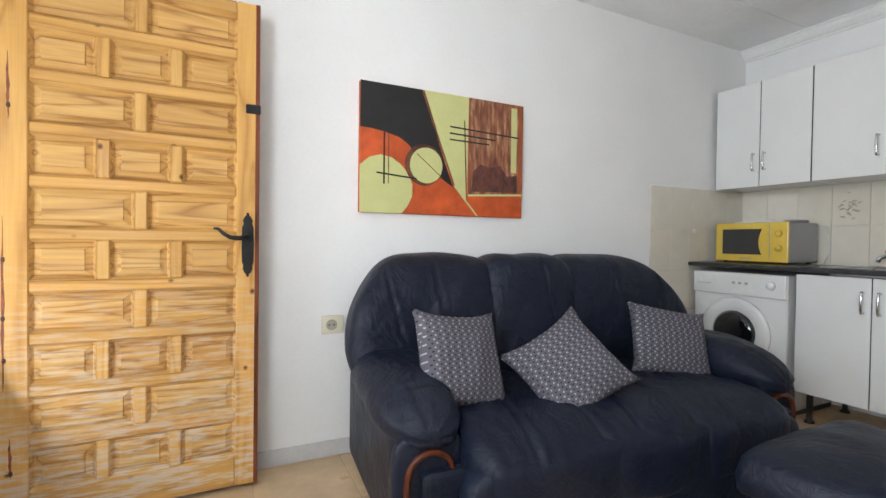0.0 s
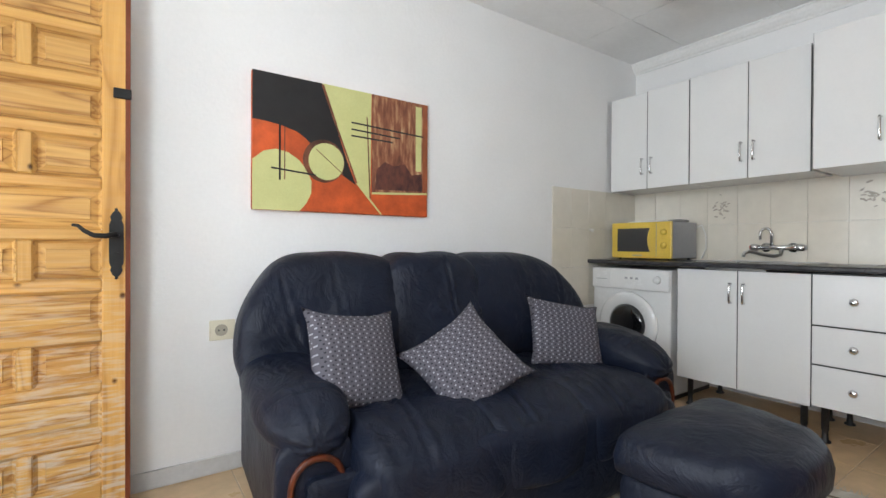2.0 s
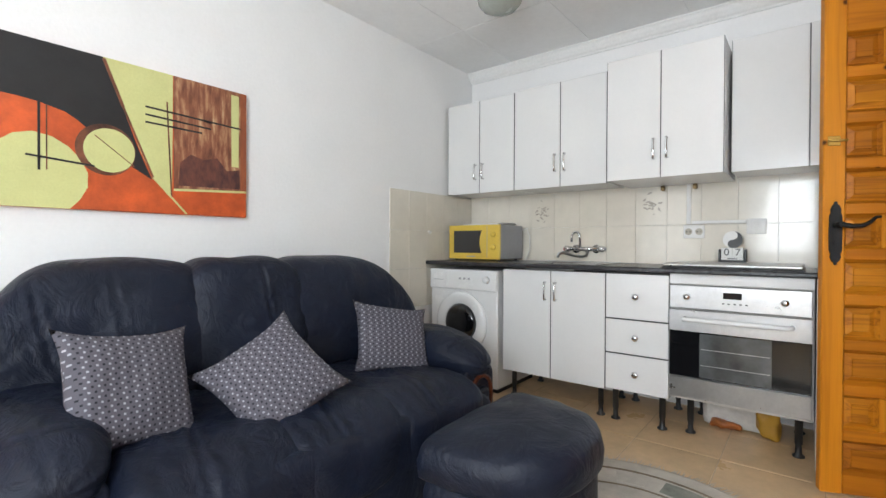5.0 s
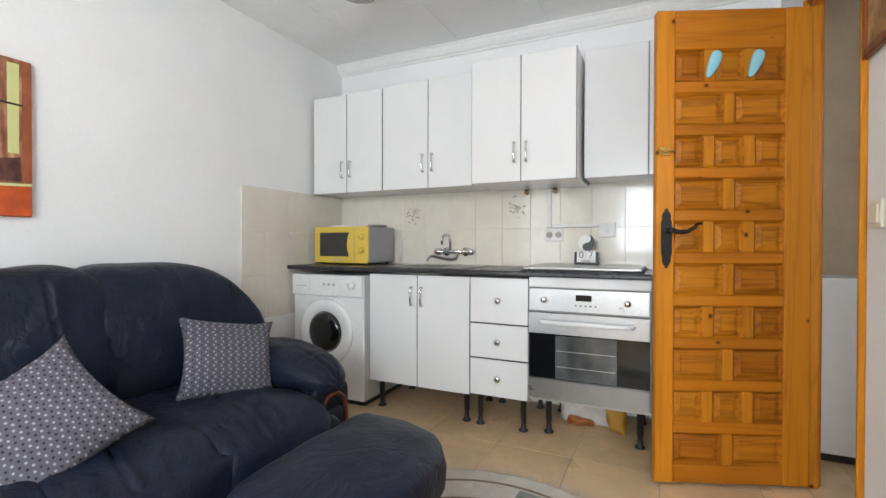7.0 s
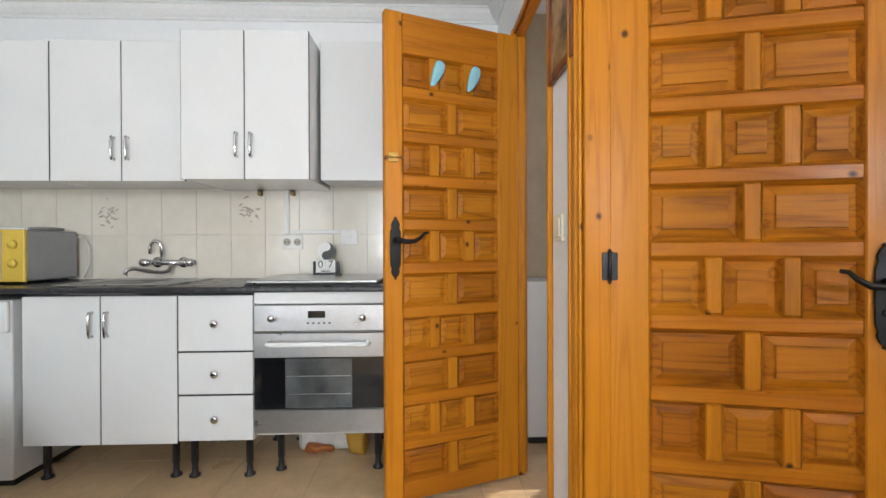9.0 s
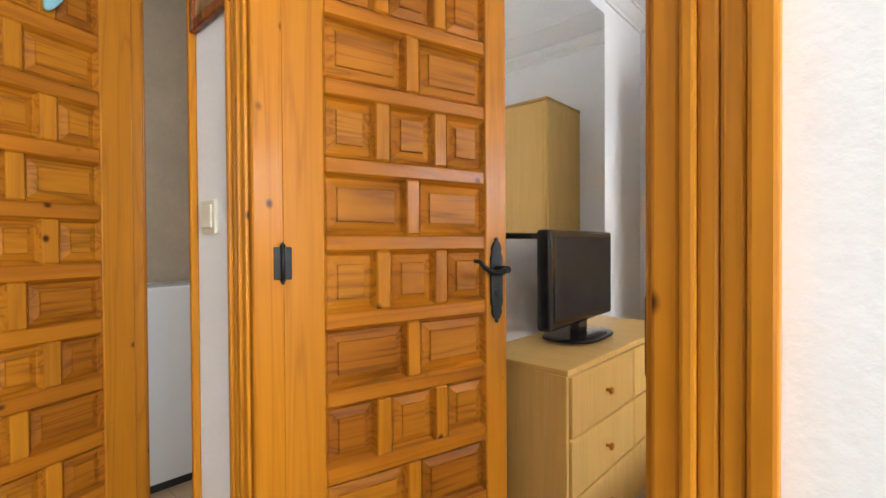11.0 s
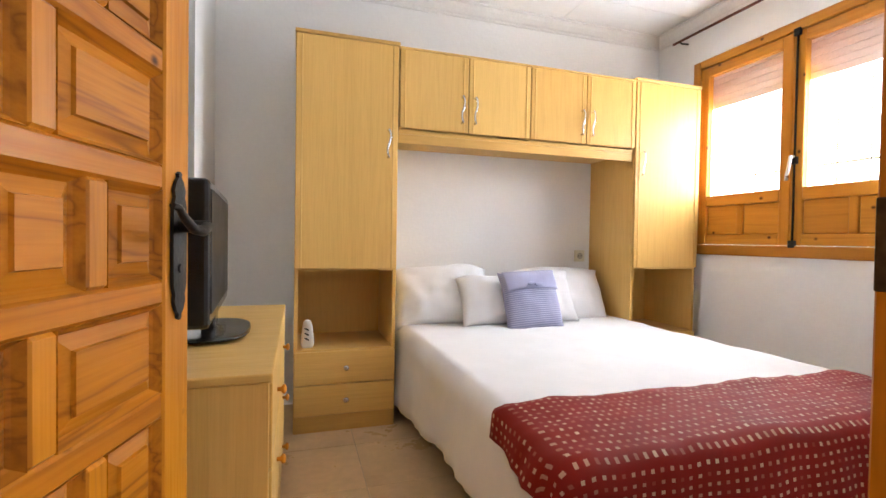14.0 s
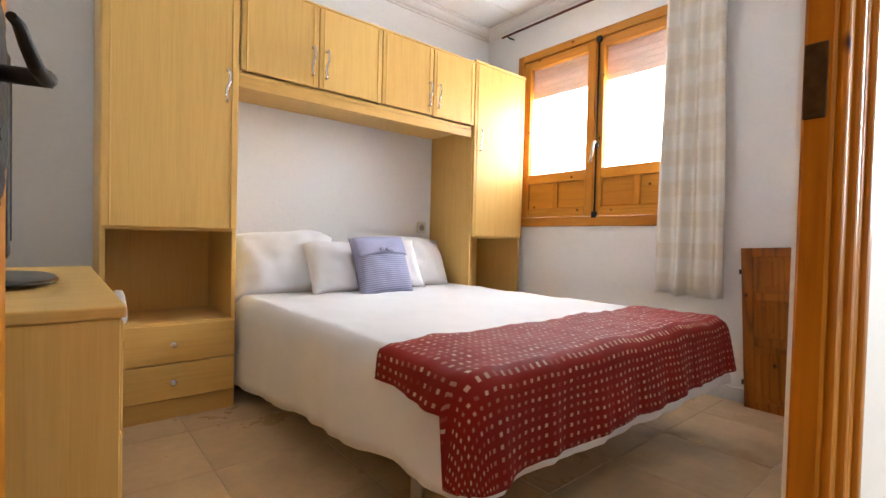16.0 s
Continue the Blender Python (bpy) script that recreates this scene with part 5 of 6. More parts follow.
# ---- kitchen: sink, hob, small things ----
sink = thing("kitchen_sink", Matrix(), "stainless steel inset sink with a drainer", "sink")
bm = bmesh.new()
for bx in ((3.47, 3.50, 0.96, 1.50), (3.90, 3.94, 0.96, 1.50), (3.50, 3.90, 0.96, 1.12), (3.50, 3.90, 1.46, 1.50)):
    bm_box(*bx, 0.9155, 0.921, 0.002, bm)
part("rim", bm, M_STEEL, sink)
bm = bmesh.new()
for bx in ((3.50, 3.504, 1.12, 1.46, 0.80, 0.917), (3.896, 3.90, 1.12, 1.46, 0.80, 0.917), (3.504, 3.896, 1.12, 1.124, 0.80, 0.917), (3.504, 3.896, 1.456, 1.46, 0.80, 0.917), (3.504, 3.896, 1.124, 1.456, 0.796, 0.80)):
    bm_box(*bx, bm=bm)
part("bowl", bm, M_STEEL, sink)
for k in range(4):
    part("drainer_rib", bm_box(3.53 + k * 0.09, 3.545 + k * 0.09, 0.98, 1.10, 0.9205, 0.924, 0.001), M_STEEL, sink)

tap = thing("mixer_tap", Matrix(), "chrome wall mixer tap with red and blue knobs", "tap")
part("body", bm_cyl((3.955, 1.12, 1.01), (3.955, 1.33, 1.01), 0.016), M_CHROME, tap)
for y, mt, nm in ((1.10, M_GREY, "cold"), (1.355, plain("red_plastic", (0.5, 0.04, 0.03), 0.4), "hot")):
    kb = part("knob", bm_lathe([(0.012, -0.025), (0.022, -0.018), (0.024, 0.0), (0.022, 0.018), (0.01, 0.022)], (3.955, y, 1.01), "y", 12), M_CHROME, tap)
    part("cap", bm_cyl((3.955, y + (0.022 if nm == "hot" else -0.025), 1.01), (3.955, y + (0.027 if nm == "hot" else -0.03), 1.01), 0.014, seg=12), mt, kb)
for y in (1.15, 1.30):
    part("wall_flange", bm_lathe([(0.012, -0.045), (0.014, -0.01), (0.03, -0.008), (0.032, 0.0)], (3.989, y, 1.01), "x", 18), M_CHROME, tap)
part("gooseneck", bm_tube([(3.95, 1.255, 1.02)] + [(3.945, 1.255 + 0.032 - 0.032 * math.cos(a), 1.095 + 0.04 * math.sin(a)) for a in [math.pi * k / 8 for k in range(9)]] + [(3.945, 1.319, 1.06)], 0.009), M_CHROME, tap)
part("spout", bm_tube([(3.95, 1.20, 1.0), (3.93, 1.20, 0.965), (3.90, 1.22, 0.955), (3.85, 1.27, 0.965), (3.80, 1.32, 0.985), (3.775, 1.345, 0.975), (3.77, 1.35, 0.95)], 0.011), M_STEEL, tap, "curved grey spout")

hob = thing("hob", Matrix(), "hob with a closed stainless steel lid", "hob")
part("lid", bm_box(3.425, 3.93, -0.045, 0.575, 0.921, 0.941, 0.009, seg=3), M_STEEL, hob)
part("surround", bm_box(3.42, 3.935, -0.05, 0.58, 0.9155, 0.9205, 0.001), M_RUBBER, hob)

cal = thing("perpetual_calendar", pose(3.86, 0.29, 0.9415), "black and white block calendar with a yin-yang disc", "calendar")
for q in ((-0.035, 0.035, -0.07, 0.07, 0.0, 0.012), (0.015, 0.03, -0.07, 0.07, 0.012, 0.05), (-0.03, 0.015, -0.07, -0.06, 0.012, 0.075), (-0.03, 0.015, 0.06, 0.07, 0.012, 0.075)):
    part("holder_piece", bm_box(*q, 0.002), M_RUBBER, cal, "black wooden holder")
part("month_block", bm_box(-0.03, 0.01, -0.056, 0.056, 0.0125, 0.028, 0.001), M_SWHITE, cal, "white month strip")
part("month_marks", bm_box(-0.0312, -0.0302, -0.025, 0.025, 0.018, 0.023), M_RUBBER, cal)
face = Matrix(((0, 0, -1, 0), (-1, 0, 0, 0), (0, 1, 0, 0), (0, 0, 0, 1)))
for y, ch in ((0.028, "0"), (-0.028, "7")):
    blk = part("number_block", bm_box(-0.03, 0.012, y - 0.0275, y + 0.0275, 0.029, 0.084, 0.002), M_SWHITE, cal, "white block with a black number")
    text_part("number", ch, 0.058, M_RUBBER, blk, Matrix.Translation((-0.0312, y, 0.0565)) @ face)
dz = 0.132
bm = bm_cyl((-0.012, 0, dz), (0.004, 0, dz), 0.05, seg=36)
disc_w = part("disc", bm, M_SWHITE, cal, "white half of the round disc")
bm = bmesh.new()
pts = [(0.0505 * math.sin(a), 0.0505 * math.cos(a)) for a in [math.pi * k / 16 for k in range(17)]]
pts += [(-0.025 * math.sin(a), -0.025 - 0.025 * math.cos(a) * 1.0) for a in [math.pi - math.pi * k / 8 for k in range(8, -1, -1)]][1:]
pts += [(0.025 * math.sin(a), 0.025 - 0.025 * math.cos(a)) for a in [math.pi * k / 8 for k in range(9)]][1:-1]
fa = [bm.verts.new((-0.0135, -u, dz + v)) for u, v in pts]
fb = [bm.verts.new((-0.011, -u, dz + v)) for u, v in pts]
bm.faces.new(fa)
for k in range(len(pts)):
    bm.faces.new((fa[k], fa[(k + 1) % len(pts)], fb[(k + 1) % len(pts)], fb[k]))
part("dark_half", bm, M_RUBBER, disc_w, "black half of the round disc")
part("dot", bm_cyl((-0.0145, 0, dz + 0.025), (-0.0134, 0, dz + 0.025), 0.006, seg=12), M_SWHITE, disc_w)
part("dot", bm_cyl((-0.0145, 0, dz - 0.025), (-0.0118, 0, dz - 0.025), 0.006, seg=12), M_RUBBER, disc_w)

WT = EX - 0.009      # face of the wall tiles
tray = bm_soft(3.80, 1.98, 1.197, 0.13, 0.16, 0.008, 6, cuts=4)
tagged(mesh_ob("baking_tray", tray, M_SWHITE), "flat white tray lying on the microwave", "tray")
plate = bm_soft(3.82, 1.80, 1.2, 0.09, 0.055, 0.011, 3, cuts=4)
tagged(mesh_ob("oven_glove", plate, plain("grey_cloth", (0.3, 0.29, 0.27), 0.9)), "folded grey cloth lying on the microwave", "cloth")
tagged(mesh_ob("power_cable", bm_tube([(3.94, 1.74, 1.15), (3.96, 1.70, 1.17), (3.965, 1.675, 1.10), (3.96, 1.67, 1.0), (3.955, 1.70, 0.925)], 0.004, 8), M_SWHITE), "white power cable behind the microwave", "cable")


# darker ivory paints in the shade of socket wells, modelled as raised discs
M_WELL = plain("shaded_ivory_plastic", (0.42, 0.38, 0.30), 0.5)


def outlet(name, m, w, h, holes, label, category, material=M_SWHITE):
    """A wall plate in the xz plane, facing -y."""
    d = thing(name, m, label, category)
    part("plate", bm_box(-w / 2, w / 2, -0.012, -0.0002, -h / 2, h / 2, 0.003, seg=2), material, d)
    for x, r in holes:
        well = part("well", bm_lathe([(r * 1.08, -0.0025), (r, -0.003), (r * 0.9, -0.0008), (r * 0.86, 0.0)], (x, -0.0118, 0), "y", 20), M_WELL, d)
        for q in (-1, 1):
            part("pin_hole", bm_cyl((x + q * r * 0.45, -0.0155, 0), (x + q * r * 0.45, -0.0124, 0), 0.0042, seg=8), M_RUBBER, well)
    return d


outlet("wall_socket", pose(0.848, NY, 0.631), 0.105, 0.088, [(-0.005, 0.024)], "ivory wall socket beside the sofa", "socket", M_IVORY)
outlet("wall_socket", pose(WT, 0.517, 1.127, 0, 0, -90), 0.12, 0.083, [(-0.03, 0.02), (0.03, 0.02)], "white double socket on the kitchen tiles", "socket")
sw = outlet("cooker_switch", pose(WT, 0.185, 1.155, 0, 0, -90), 0.098, 0.09, [], "white switch box on the kitchen tiles", "switch")
part("rocker", bm_box(-0.012, 0.012, -0.016, -0.0121, -0.012, 0.012, 0.002), M_SWHITE, sw)
sw = outlet("light_switch", pose(2.70, SY, 1.155, 0, 0, 180), 0.085, 0.085, [], "ivory light switch between the two doors", "switch", M_IVORY)
part("rocker", bm_box(-0.03, 0.03, -0.017, -0.0121, -0.03, 0.03, 0.003), M_IVORY, sw)
outlet("wall_socket", pose(0.19, BY0, 0.89, 0, 0, 180), 0.08, 0.08, [(0, 0.022)], "ivory socket at the head of the bed", "socket", M_IVORY)
trunk = thing("cable_trunking", Matrix(), "white cable trunking on the kitchen tiles", "cable trunking")
part("upright", bm_box(WT - 0.012, WT, 0.535, 0.56, 1.175, 1.44, 0.002), M_SWHITE, trunk)
part("crosspiece", bm_box(WT - 0.012, WT, 0.235, 0.53, 1.175, 1.196, 0.002), M_SWHITE, trunk)
M_PIPE = plain("tarnished_brass", (0.22, 0.15, 0.07), 0.45, 0.8, vary=0.4, scale=30)
for y in (0.70, 0.51):
    pipe = bm_cyl((3.97, y, 1.405), (3.97, y, 1.432), 0.014)
    bm_cyl((3.955, y, 1.41), (WT, y, 1.41), 0.012, bm=pipe)
    tagged(mesh_ob("pipe_end", pipe, M_PIPE), "capped brass pipe end under the wall cabinet", "pipe")
nail = bm_cyl((3.399, NY - 0.03, 1.138), (3.399, NY - 0.008, 1.138), 0.006, seg=8)
bm_soft(3.399, NY - 0.03, 1.134, 0.016, 0.006, 0.014, 3, cuts=3, bm=nail)
tagged(mesh_ob("wall_hook", nail, M_SWHITE), "small white plastic hook on the tiles", "hook")

# behind the kitchen legs
bag = bm_box(3.72, 3.90, 0.06, 0.42, 0.0, 0.19, 0.03, seg=2)
for v in bag.verts:
    v.co += 0.018 * noise.noise_vector(v.co * 14)
    v.co.z = max(0.0005, v.co.z)
tagged(mesh_ob("crumpled_carton", bag, plain("printed_carton", (0.62, 0.60, 0.56), 0.5, vary=0.15, scale=18)), "crumpled white carton under the oven", "carton")
bag = bm_soft(3.70, 0.10, 0.10, 0.05, 0.05, 0.10, 4, 0.02, 20, 8)
tagged(mesh_ob("yellow_carton", bag, plain("yellow_card", (0.5, 0.27, 0.03), 0.5)), "yellow carton under the oven", "carton")
bag = bm_soft(3.72, 0.30, 0.024, 0.045, 0.07, 0.024, 3, 0.022, 26, 9)
tagged(mesh_ob("orange_bag", bag, plain("orange_film", (0.42, 0.13, 0.03), 0.4, vary=0.4, scale=20)), "crumpled orange plastic bag under the oven", "bag")
tagged(mesh_ob("side_panel", bm_box(3.40, 3.95, -0.112, -0.092, 0.0, 0.886, 0.002), M_WHITE), "white end panel of the kitchen units", "panel")

# ---- rug under the footstool ----
rug = thing("round_rug", pose(2.26, 0.45, 0.0005), "round cream rug with a grey-brown border and fringe", "rug")
M_RUG = plain("cream_wool", (0.52, 0.48, 0.42), 0.95, vary=0.2, scale=9, bump=0.5, bump_scale=200)
M_RUGB = plain("grey_brown_wool", (0.20, 0.155, 0.105), 0.95, vary=0.3, scale=14, bump=0.5, bump_scale=200)
M_RUGG = plain("grey_green_wool", (0.24, 0.25, 0.21), 0.95, vary=0.3, scale=14, bump=0.5, bump_scale=200)
part("ground_cloth", bm_lathe([(0.69, 0.0), (0.69, 0.006), (0.68, 0.008)], (0, 0, 0), seg=72), M_RUG, rug)


def band(r0, r1, material, name):
    part(name, ring_band(r0, r1), material, rug)


def ring_band(r0, r1, z0=0.0078, z1=0.0095, a0=0.0, a1=2 * math.pi, seg=72):
    bm = bmesh.new()
    n = max(2, int(seg * (a1 - a0) / (2 * math.pi)))
    closed = a1 - a0 > 6.28
    rings = [[bm.verts.new((r * math.cos(a0 + (a1 - a0) * k / n), r * math.sin(a0 + (a1 - a0) * k / n), z)) for k in range(n if closed else n + 1)] for r, z in ((r0, z0), (r0, z1), (r1, z1), (r1, z0))]
    m = len(rings[0])
    for q in range(4):
        a, b = rings[q], rings[(q + 1) % 4]
        for k in range(m if closed else m - 1):
            bm.faces.new((a[k], a[(k + 1) % m], b[(k + 1) % m], b[k]))
    return bm


band(0.585, 0.60, M_RUGB, "border_line")
band(0.44, 0.452, M_RUGB, "border_line")
for k in range(12):
    a = 2 * math.pi * k / 12
    part("border_panel", ring_band(0.47, 0.57, a0=a + 0.06, a1=a + 0.46 if k % 2 else a + 0.30), M_RUGG if k % 2 else M_RUG, rug)
fr = bmesh.new()
rnd = random.Random(5)
for k in range(420):
    a = 2 * math.pi * k / 420 + rnd.uniform(-0.01, 0.01)
    r1 = 0.74 + rnd.uniform(-0.015, 0.02)
    b = a + rnd.uniform(-0.03, 0.03)
    w = 0.0035
    vs = [fr.verts.new(p) for p in ((0.685 * math.cos(a) - w * math.sin(a), 0.685 * math.sin(a) + w * math.cos(a), 0.006), (0.685 * math.cos(a) + w * math.sin(a), 0.685 * math.sin(a) - w * math.cos(a), 0.006), (r1 * math.cos(b), r1 * math.sin(b), 0.0012), (0.685 * math.cos(a), 0.685 * math.sin(a), 0.0015))]
    for q in ((0, 1, 2), (0, 2, 3), (1, 3, 2), (0, 3, 1)):
        fr.faces.new([vs[i] for i in q])
fo = part("fringe", fr, M_RUG, rug)
fo["kind"] = "stuff"

# ---- ceiling lamp, hooks on the door, picture ----
lamp = thing("ceiling_lamp", pose(2.98, 1.36, CEIL), "grey-green glass bowl ceiling lamp, unlit", "ceiling lamp")
M_BOWL = plain("grey_green_glass", (0.36, 0.38, 0.34), 0.25, vary=0.1, coat=0.4)
part("bowl", bm_lathe([(0.008, -0.128), (0.05, -0.122), (0.10, -0.10), (0.125, -0.07), (0.13, -0.045), (0.126, -0.04)], (0, 0, 0), seg=32), M_BOWL, lamp)
part("mount", bm_lathe([(0.06, -0.041), (0.06, -0.001)], (0, 0, 0), seg=24), M_SWHITE, lamp)

for hx in (0.245, 0.42):
    hk = thing("door_hook", pose(3.405, -0.70, 0, 0, 0, 111.7) @ pose(hx, 0.0195, 1.835, 0, -22, 0), "pale blue leaf-shaped coat hook on the door", "coat hook", "door hooks")

    def leafy(p, q):
        return Vector((q.x * (1.0 + 0.42 * p.z) + 0.006 * p.z * p.z, q.y + 0.012 * p.z * p.z, q.z))
    part("hook_body", bm_soft(0, 0.014, 0, 0.022, 0.012, 0.062, 2.6, cuts=7, shape=leafy), M_BLUE, hk)

pic = thing("framed_picture", pose(2.66, SY, 1.64, 0, 0, 180), "small framed picture of a brown rocky view", "picture")
M_PICT = plain("brown_print", (0.42, 0.25, 0.10), 0.5, vary=0.9, scale=9.0)
part("print", bm_box(-0.105, 0.105, -0.012, -0.004, 0.03, 0.49), M_PICT, pic)
for q in ((-0.13, -0.105, 0.0, 0.52), (0.105, 0.13, 0.0, 0.52), (-0.105, 0.105, 0.0, 0.03), (-0.105, 0.105, 0.49, 0.52)):
    part("frame", bm_box(q[0], q[1], -0.02, -0.0005, q[2], q[3], 0.004), M_DARKW, pic, "dark wooden frame")

# ---- small room ----
cab = thing("white_unit", Matrix(), "plain white unit against the wall of the small room", "cabinet")
part("body", bm_box(3.752, 3.99, -1.60, -0.83, 0.04, 0.90, 0.004), M_WHITE, cab)
part("plinth", bm_box(3.77, 3.99, -1.58, -0.84, 0, 0.04), M_RUBBER, cab)
M_BTILE = plain("greige_tile", (0.44, 0.345, 0.235), 0.4, vary=0.1, scale=5)
tagged(mesh_ob("wall_lining", bm_box(EX - 0.008, EX - 0.001, -1.49, -0.83, 0.905, 2.5), M_BTILE), "greige tiled lining of the small room's wall", "wall lining", kind="structure")

# ---- bedroom small things ----
fresh = thing("air_freshener", pose(2.06, -2.945, 0.4195), "white air freshener with a black leaf pattern", "air freshener")


def taper(p, q):
    return Vector((q.x * (1 - 0.28 * p.z), q.y * (1 - 0.2 * p.z), q.z))


part("body", bm_soft(0, 0, 0.073, 0.030, 0.022, 0.073, 4, cuts=6, shape=taper), M_SWHITE, fresh)
for k, z in enumerate((0.05, 0.075, 0.10)):
    part("leaf_mark", bm_soft(0.004, 0.0248 - 0.0016 * k, z, 0.012, 0.002, 0.005, 2, cuts=3, shape=lambda p, q: Vector((q.x, q.y, q.z + 0.5 * q.x))), M_RUBBER, fresh)

M_SPARE = wood("dark_varnished_pine", (0.13, 0.03, 0.003), (0.38, 0.125, 0.012), "z", 0.3, 8.0, coat=0.4)
lean = thing("spare_shutter_panel", pose(-0.43, -1.035, 0.0, 0, 3.0, -90), "dark varnished panelled wooden leaf leaning on the wall", "wooden panel")
for q in ((0, 0.05, 0.0, 0.82), (0.30, 0.35, 0.0, 0.82)):
    part("stile", bm_box(q[0], q[1], -0.014, 0.014, q[2], q[3], 0.003), M_SPARE, lean)
for z0, z1 in ((0.0, 0.055), (0.33, 0.375), (0.555, 0.60), (0.775, 0.82)):
    part("rail", bm_box(0.05, 0.30, -0.013, 0.013, z0, z1, 0.003), M_SPARE, lean)
for z0, z1 in ((0.055, 0.33), (0.375, 0.555), (0.60, 0.775)):
    for x0, x1 in ((0.05, 0.168), (0.192, 0.30)) if z0 > 0.3 else ((0.05, 0.30),):
        bm = bm_box(x0, x1, -0.006, 0.006, z0, z1)
        bm_box(x0 + 0.022, x1 - 0.022, -0.011, 0.011, z0 + 0.022, z1 - 0.022, 0.005, bm)
        part("panel", bm, M_SPARE, lean)
    if z0 > 0.3:
        part("muntin", bm_box(0.168, 0.192, -0.013, 0.013, z0, z1, 0.003), M_SPARE, lean)
for z in (0.14, 0.70):
    part("hinge", bm_box(0.35, 0.362, -0.008, 0.008, z - 0.012, z + 0.012, 0.002), M_IRON, lean)

crate = bm_box(0.55, 0.98, -2.35, -1.62, 0.0, 0.12, 0.006)
tagged(mesh_ob("storage_box", crate, M_DOOR_P), "low orange wooden box stored under the bed", "box")
boots = bm_soft(1.20, -2.0, 0.05, 0.10, 0.16, 0.05, 3, 0.01, 9, 6)
tagged(mesh_ob("folded_bag", boots, M_RUBBER), "dark folded bag stored under the bed", "bag")

# flap and bow of the striped cushion
M_BOW = plain("lilac_cloth", (0.34, 0.34, 0.49), 0.9, vary=0.1, bump=0.2, bump_scale=300)
bm = bmesh.new()
rows = []
for j in range(9):
    v = 0.36 + 0.62 * j / 8
    row = []
    for i in range(21):
        u = -0.93 + 1.86 * i / 20
        lift = 0.006 + 0.004 * (1 - j / 8) + 0.003 * noise.noise(Vector((u * 3, v * 3, 2.0)))
        row.append(bm.verts.new((u * 0.19 * (1 - 0.06 * abs(u) ** 3), 0.065 * max(0.0, (1 - u * u) * (1 - v * v)) ** 0.42 + lift, v * 0.18 - 0.012 * abs(u) * (1 - j / 8))))
    rows.append(row)
for a, b in zip(rows, rows[1:]):
    for i in range(20):
        f = bm.faces.new((a[i], a[i + 1], b[i + 1], b[i]))
        f.smooth = True
flap = part("flap", bm, M_BOW, bed_cushion, "plain lilac flap folded over the top")
so = flap.modifiers.new("cloth", "SOLIDIFY")
so.thickness, so.offset = 0.004, 0.0
for q in (-1, 1):
    part("bow_loop", bm_soft(q * 0.024, 0.079, 0.085 + 0.004 * q, 0.023, 0.009, 0.012, 2.3, 0.003, 40, 5), M_BOW, bed_cushion)
part("bow_knot", bm_soft(0, 0.084, 0.084, 0.008, 0.008, 0.010, 2.5, cuts=4), M_BOW, bed_cushion)

# grille outside the window
gr = thing("window_grille", Matrix(), "white painted iron grille outside the window", "window grille")
for k in range(9):
    part("bar", bm_cyl((BX0 - 0.122, -2.93 + k * 0.151, 0.925), (BX0 - 0.122, -2.93 + k * 0.151, 2.205), 0.005, seg=8), M_SWHITE, gr)
for z in (1.42, 1.95):
    part("crossbar", bm_box(BX0 - 0.1195, BX0 - 0.1145, WYA - 0.012, WYB + 0.012, z, z + 0.012), M_SWHITE, gr)
tagged(mesh_ob("ceiling_hook", bm_tube([(1.0, -1.95, CEIL), (1.0, -1.95, CEIL - 0.03), (1.012, -1.95, CEIL - 0.04), (1.02, -1.95, CEIL - 0.03)], 0.004, 8), M_IRON), "small black hook in the bedroom ceiling", "hook")

# ---- floors: tiles last ----
def tiled_floor(name, x0, x1, y0, y1, ox, oy, size, skip=()):
    fl = structure(name, bm_box(x0, x1, y0, y1, -0.05, -0.0019), M_GROUT, "beige glazed floor tiles with narrow joints", "floor")
    shared = {}
    i0, i1, j0, j1 = math.floor((x0 - ox) / size), math.ceil((x1 - ox) / size), math.floor((y0 - oy) / size), math.ceil((y1 - oy) / size)
    for i in range(i0, i1):
        for j in range(j0, j1):
            a, b = max(x0, ox + i * size) + 0.0018, min(x1, ox + (i + 1) * size) - 0.0018
            c, d = max(y0, oy + j * size) + 0.0018, min(y1, oy + (j + 1) * size) - 0.0018
            if b - a < 0.01 or d - c < 0.01:
                continue
            key = (round(b - a, 4), round(d - c, 4))
            if key not in shared:
                bm = bm_box(-(b - a) / 2, (b - a) / 2, -(d - c) / 2, (d - c) / 2, -0.006, 0.0, 0.0015)
                me = bpy.data.meshes.new("tile")
                bm.to_mesh(me)
                bm.free()
                me.materials.append(M_TILE)
                shared[key] = me
            ob = new("tile", shared[key])
            ob.parent = fl
            ob.matrix_basis = Matrix.Translation(((a + b) / 2, (c + d) / 2, random.uniform(-0.0004, 0.0)))
    return fl


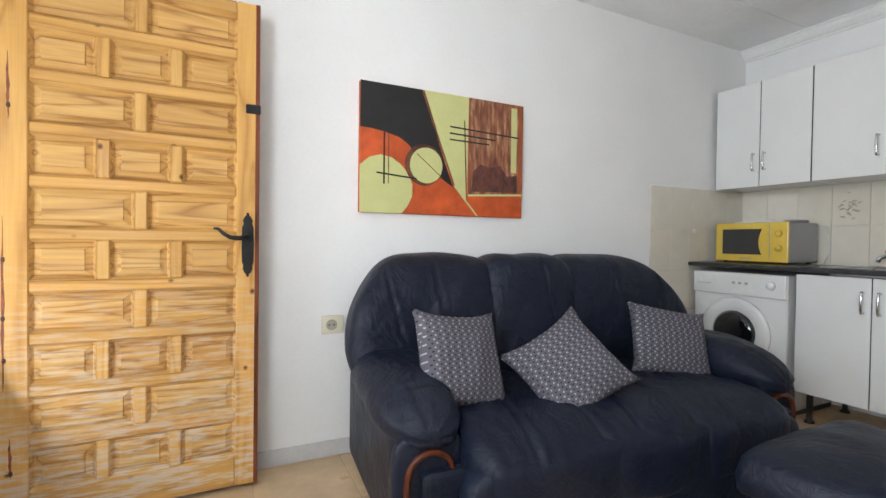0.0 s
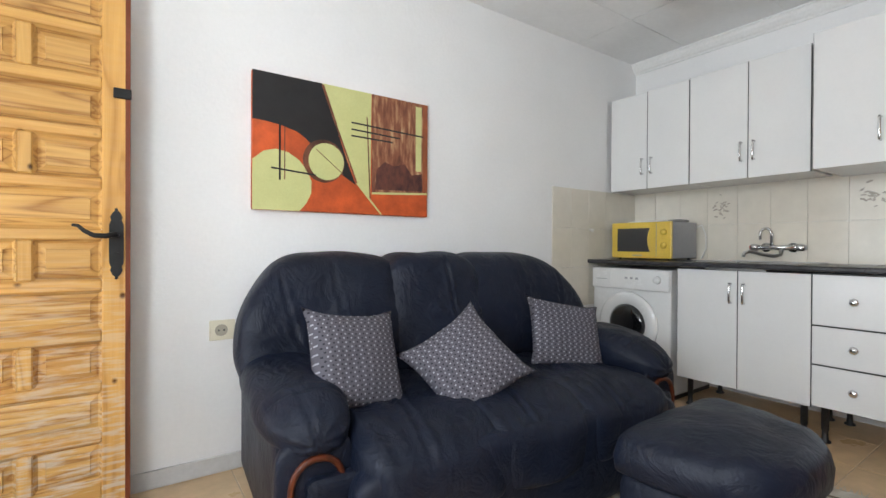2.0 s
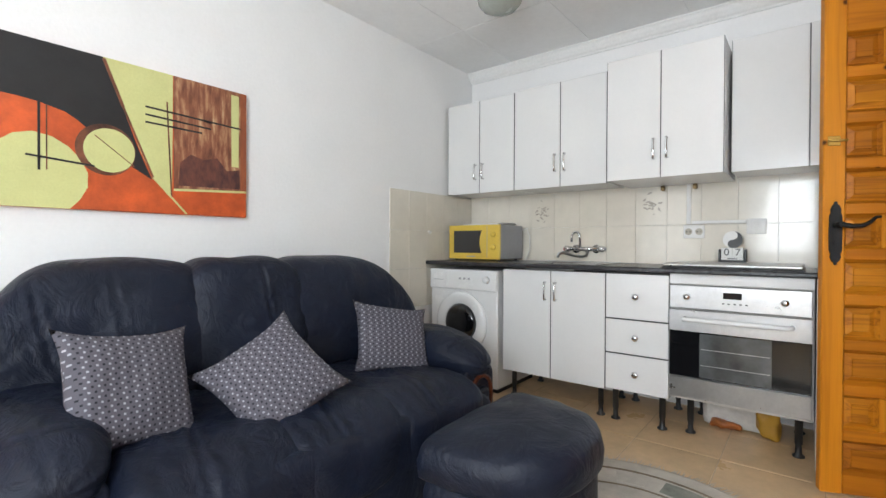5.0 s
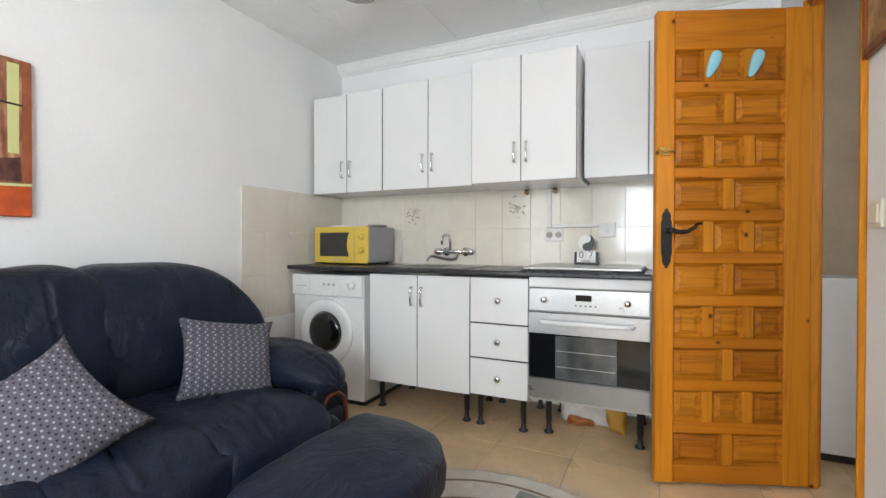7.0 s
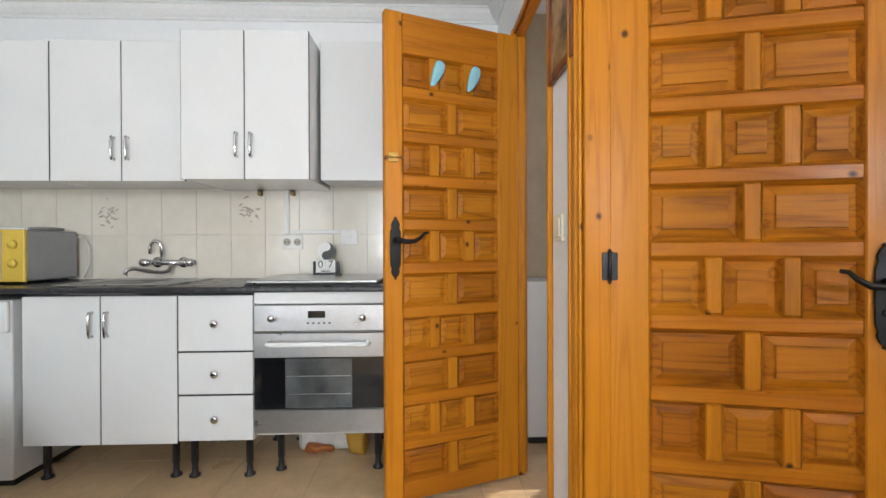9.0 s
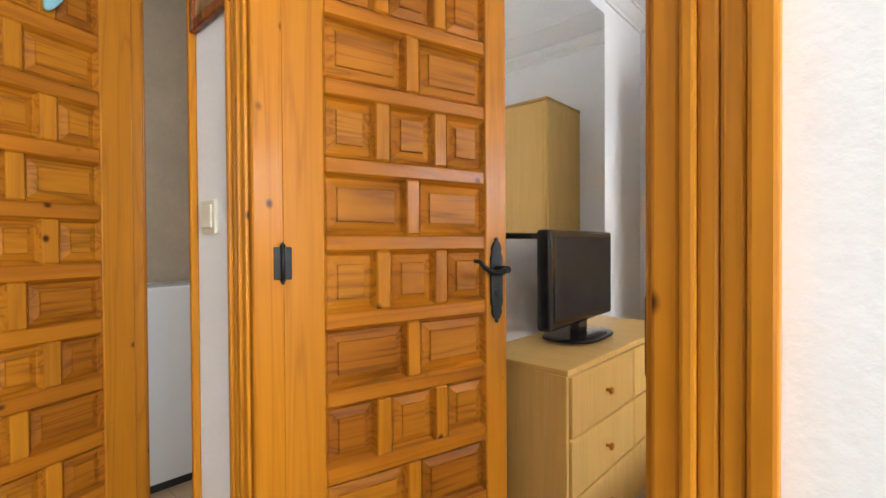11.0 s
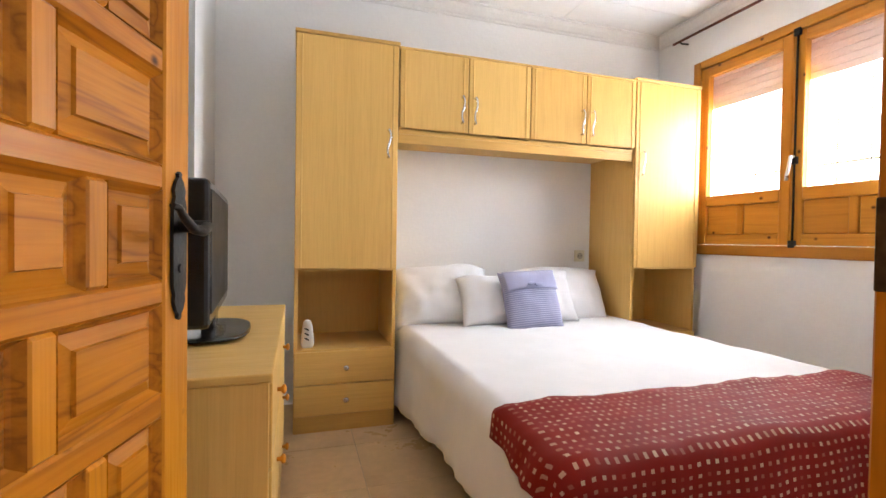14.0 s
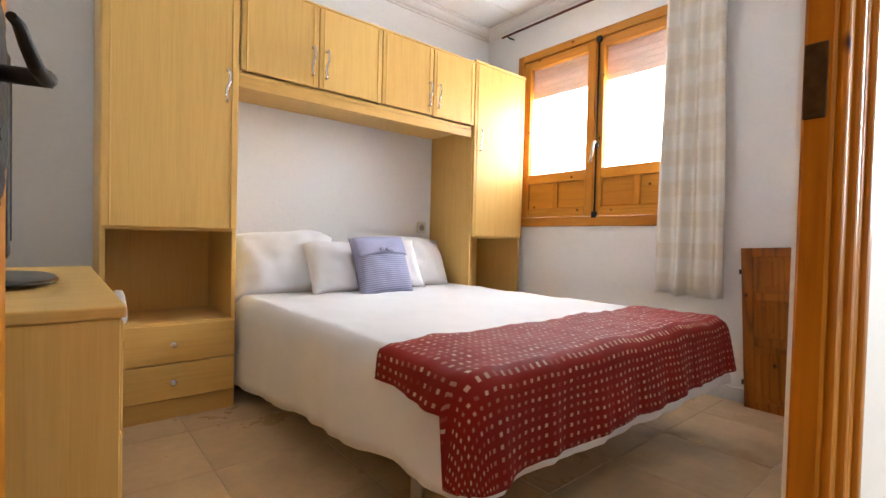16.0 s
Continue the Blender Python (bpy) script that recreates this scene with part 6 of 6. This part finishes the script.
tiled_floor("floor_living", WX - 0.2, EX, SY, NY, 3.255, 0.27, 0.395)
tiled_floor("floor_bedroom", BX0, BX1, BY0, SY, 1.84, -2.69, 0.40)
tiled_floor("floor_bath", BX1 + 0.1, EX, -2.0, SY, 3.255, 0.27, 0.395)


# ---- wall tiles ----
def tile_wall(parent, place, u0, u1, o, w, zs, depth=0.008):
    """Glazed tiles on a wall; place(u, z, w, h) gives the pose of a tile of that size."""
    shared = {}
    for i in range(math.floor((u0 - o) / w), math.ceil((u1 - o) / w)):
        a, b = max(u0, o + i * w) + 0.0006, min(u1, o + (i + 1) * w) - 0.0006
        if b - a < 0.01:
            continue
        for z0, z1 in zip(zs, zs[1:]):
            key = (round(b - a, 4), round(z1 - z0, 4))
            if key not in shared:
                bm = bm_box(-(b - a) / 2, (b - a) / 2, -depth, -0.0005, -(z1 - z0) / 2 + 0.0006, (z1 - z0) / 2 - 0.0006, 0.0012)
                me = bpy.data.meshes.new("tile")
                bm.to_mesh(me)
                bm.free()
                me.materials.append(M_WTILE)
                shared[key] = me
            ob = new("tile", shared[key])
            ob.parent = parent
            ob.matrix_basis = place((a + b) / 2, (z0 + z1) / 2)


tile_wall(wall_east, lambda u, z: pose(EX, u, z, 0, 0, -90), -0.62, NY, 0.078, 0.2, (0.598, 0.885, 1.172, 1.459))
tile_wall(wall_north, lambda u, z: pose(u, NY, z), 2.985, EX - 0.009, 2.985, 0.2, (0.57, 0.857, 1.144, 1.437))

# faded flower prints on two of the tiles
M_FLOWER = plain("faded_print", (0.44, 0.39, 0.32), 0.4, vary=0.3, scale=30)
rnd = random.Random(11)
for y0 in (0.778, 1.578):
    fl = thing("tile_print", pose(EX - 0.0082, y0, 1.30, 0, 0, -90), "faded flower print on a kitchen tile", "tile print")
    for k in range(26):
        a, r = rnd.uniform(0, 6.28), rnd.uniform(0.004, 0.062)
        x, z = r * math.cos(a), 1.5 * r * math.sin(a)
        sx, sz = rnd.uniform(0.006, 0.017), rnd.uniform(0.003, 0.007)
        part("petal", bm_soft(x, -0.0004, z, sx, 0.0004, sz, 2, cuts=2, shape=lambda p, q, t=rnd.uniform(-0.8, 0.8): Vector((q.x, q.y, q.z + t * q.x))), M_FLOWER, fl)
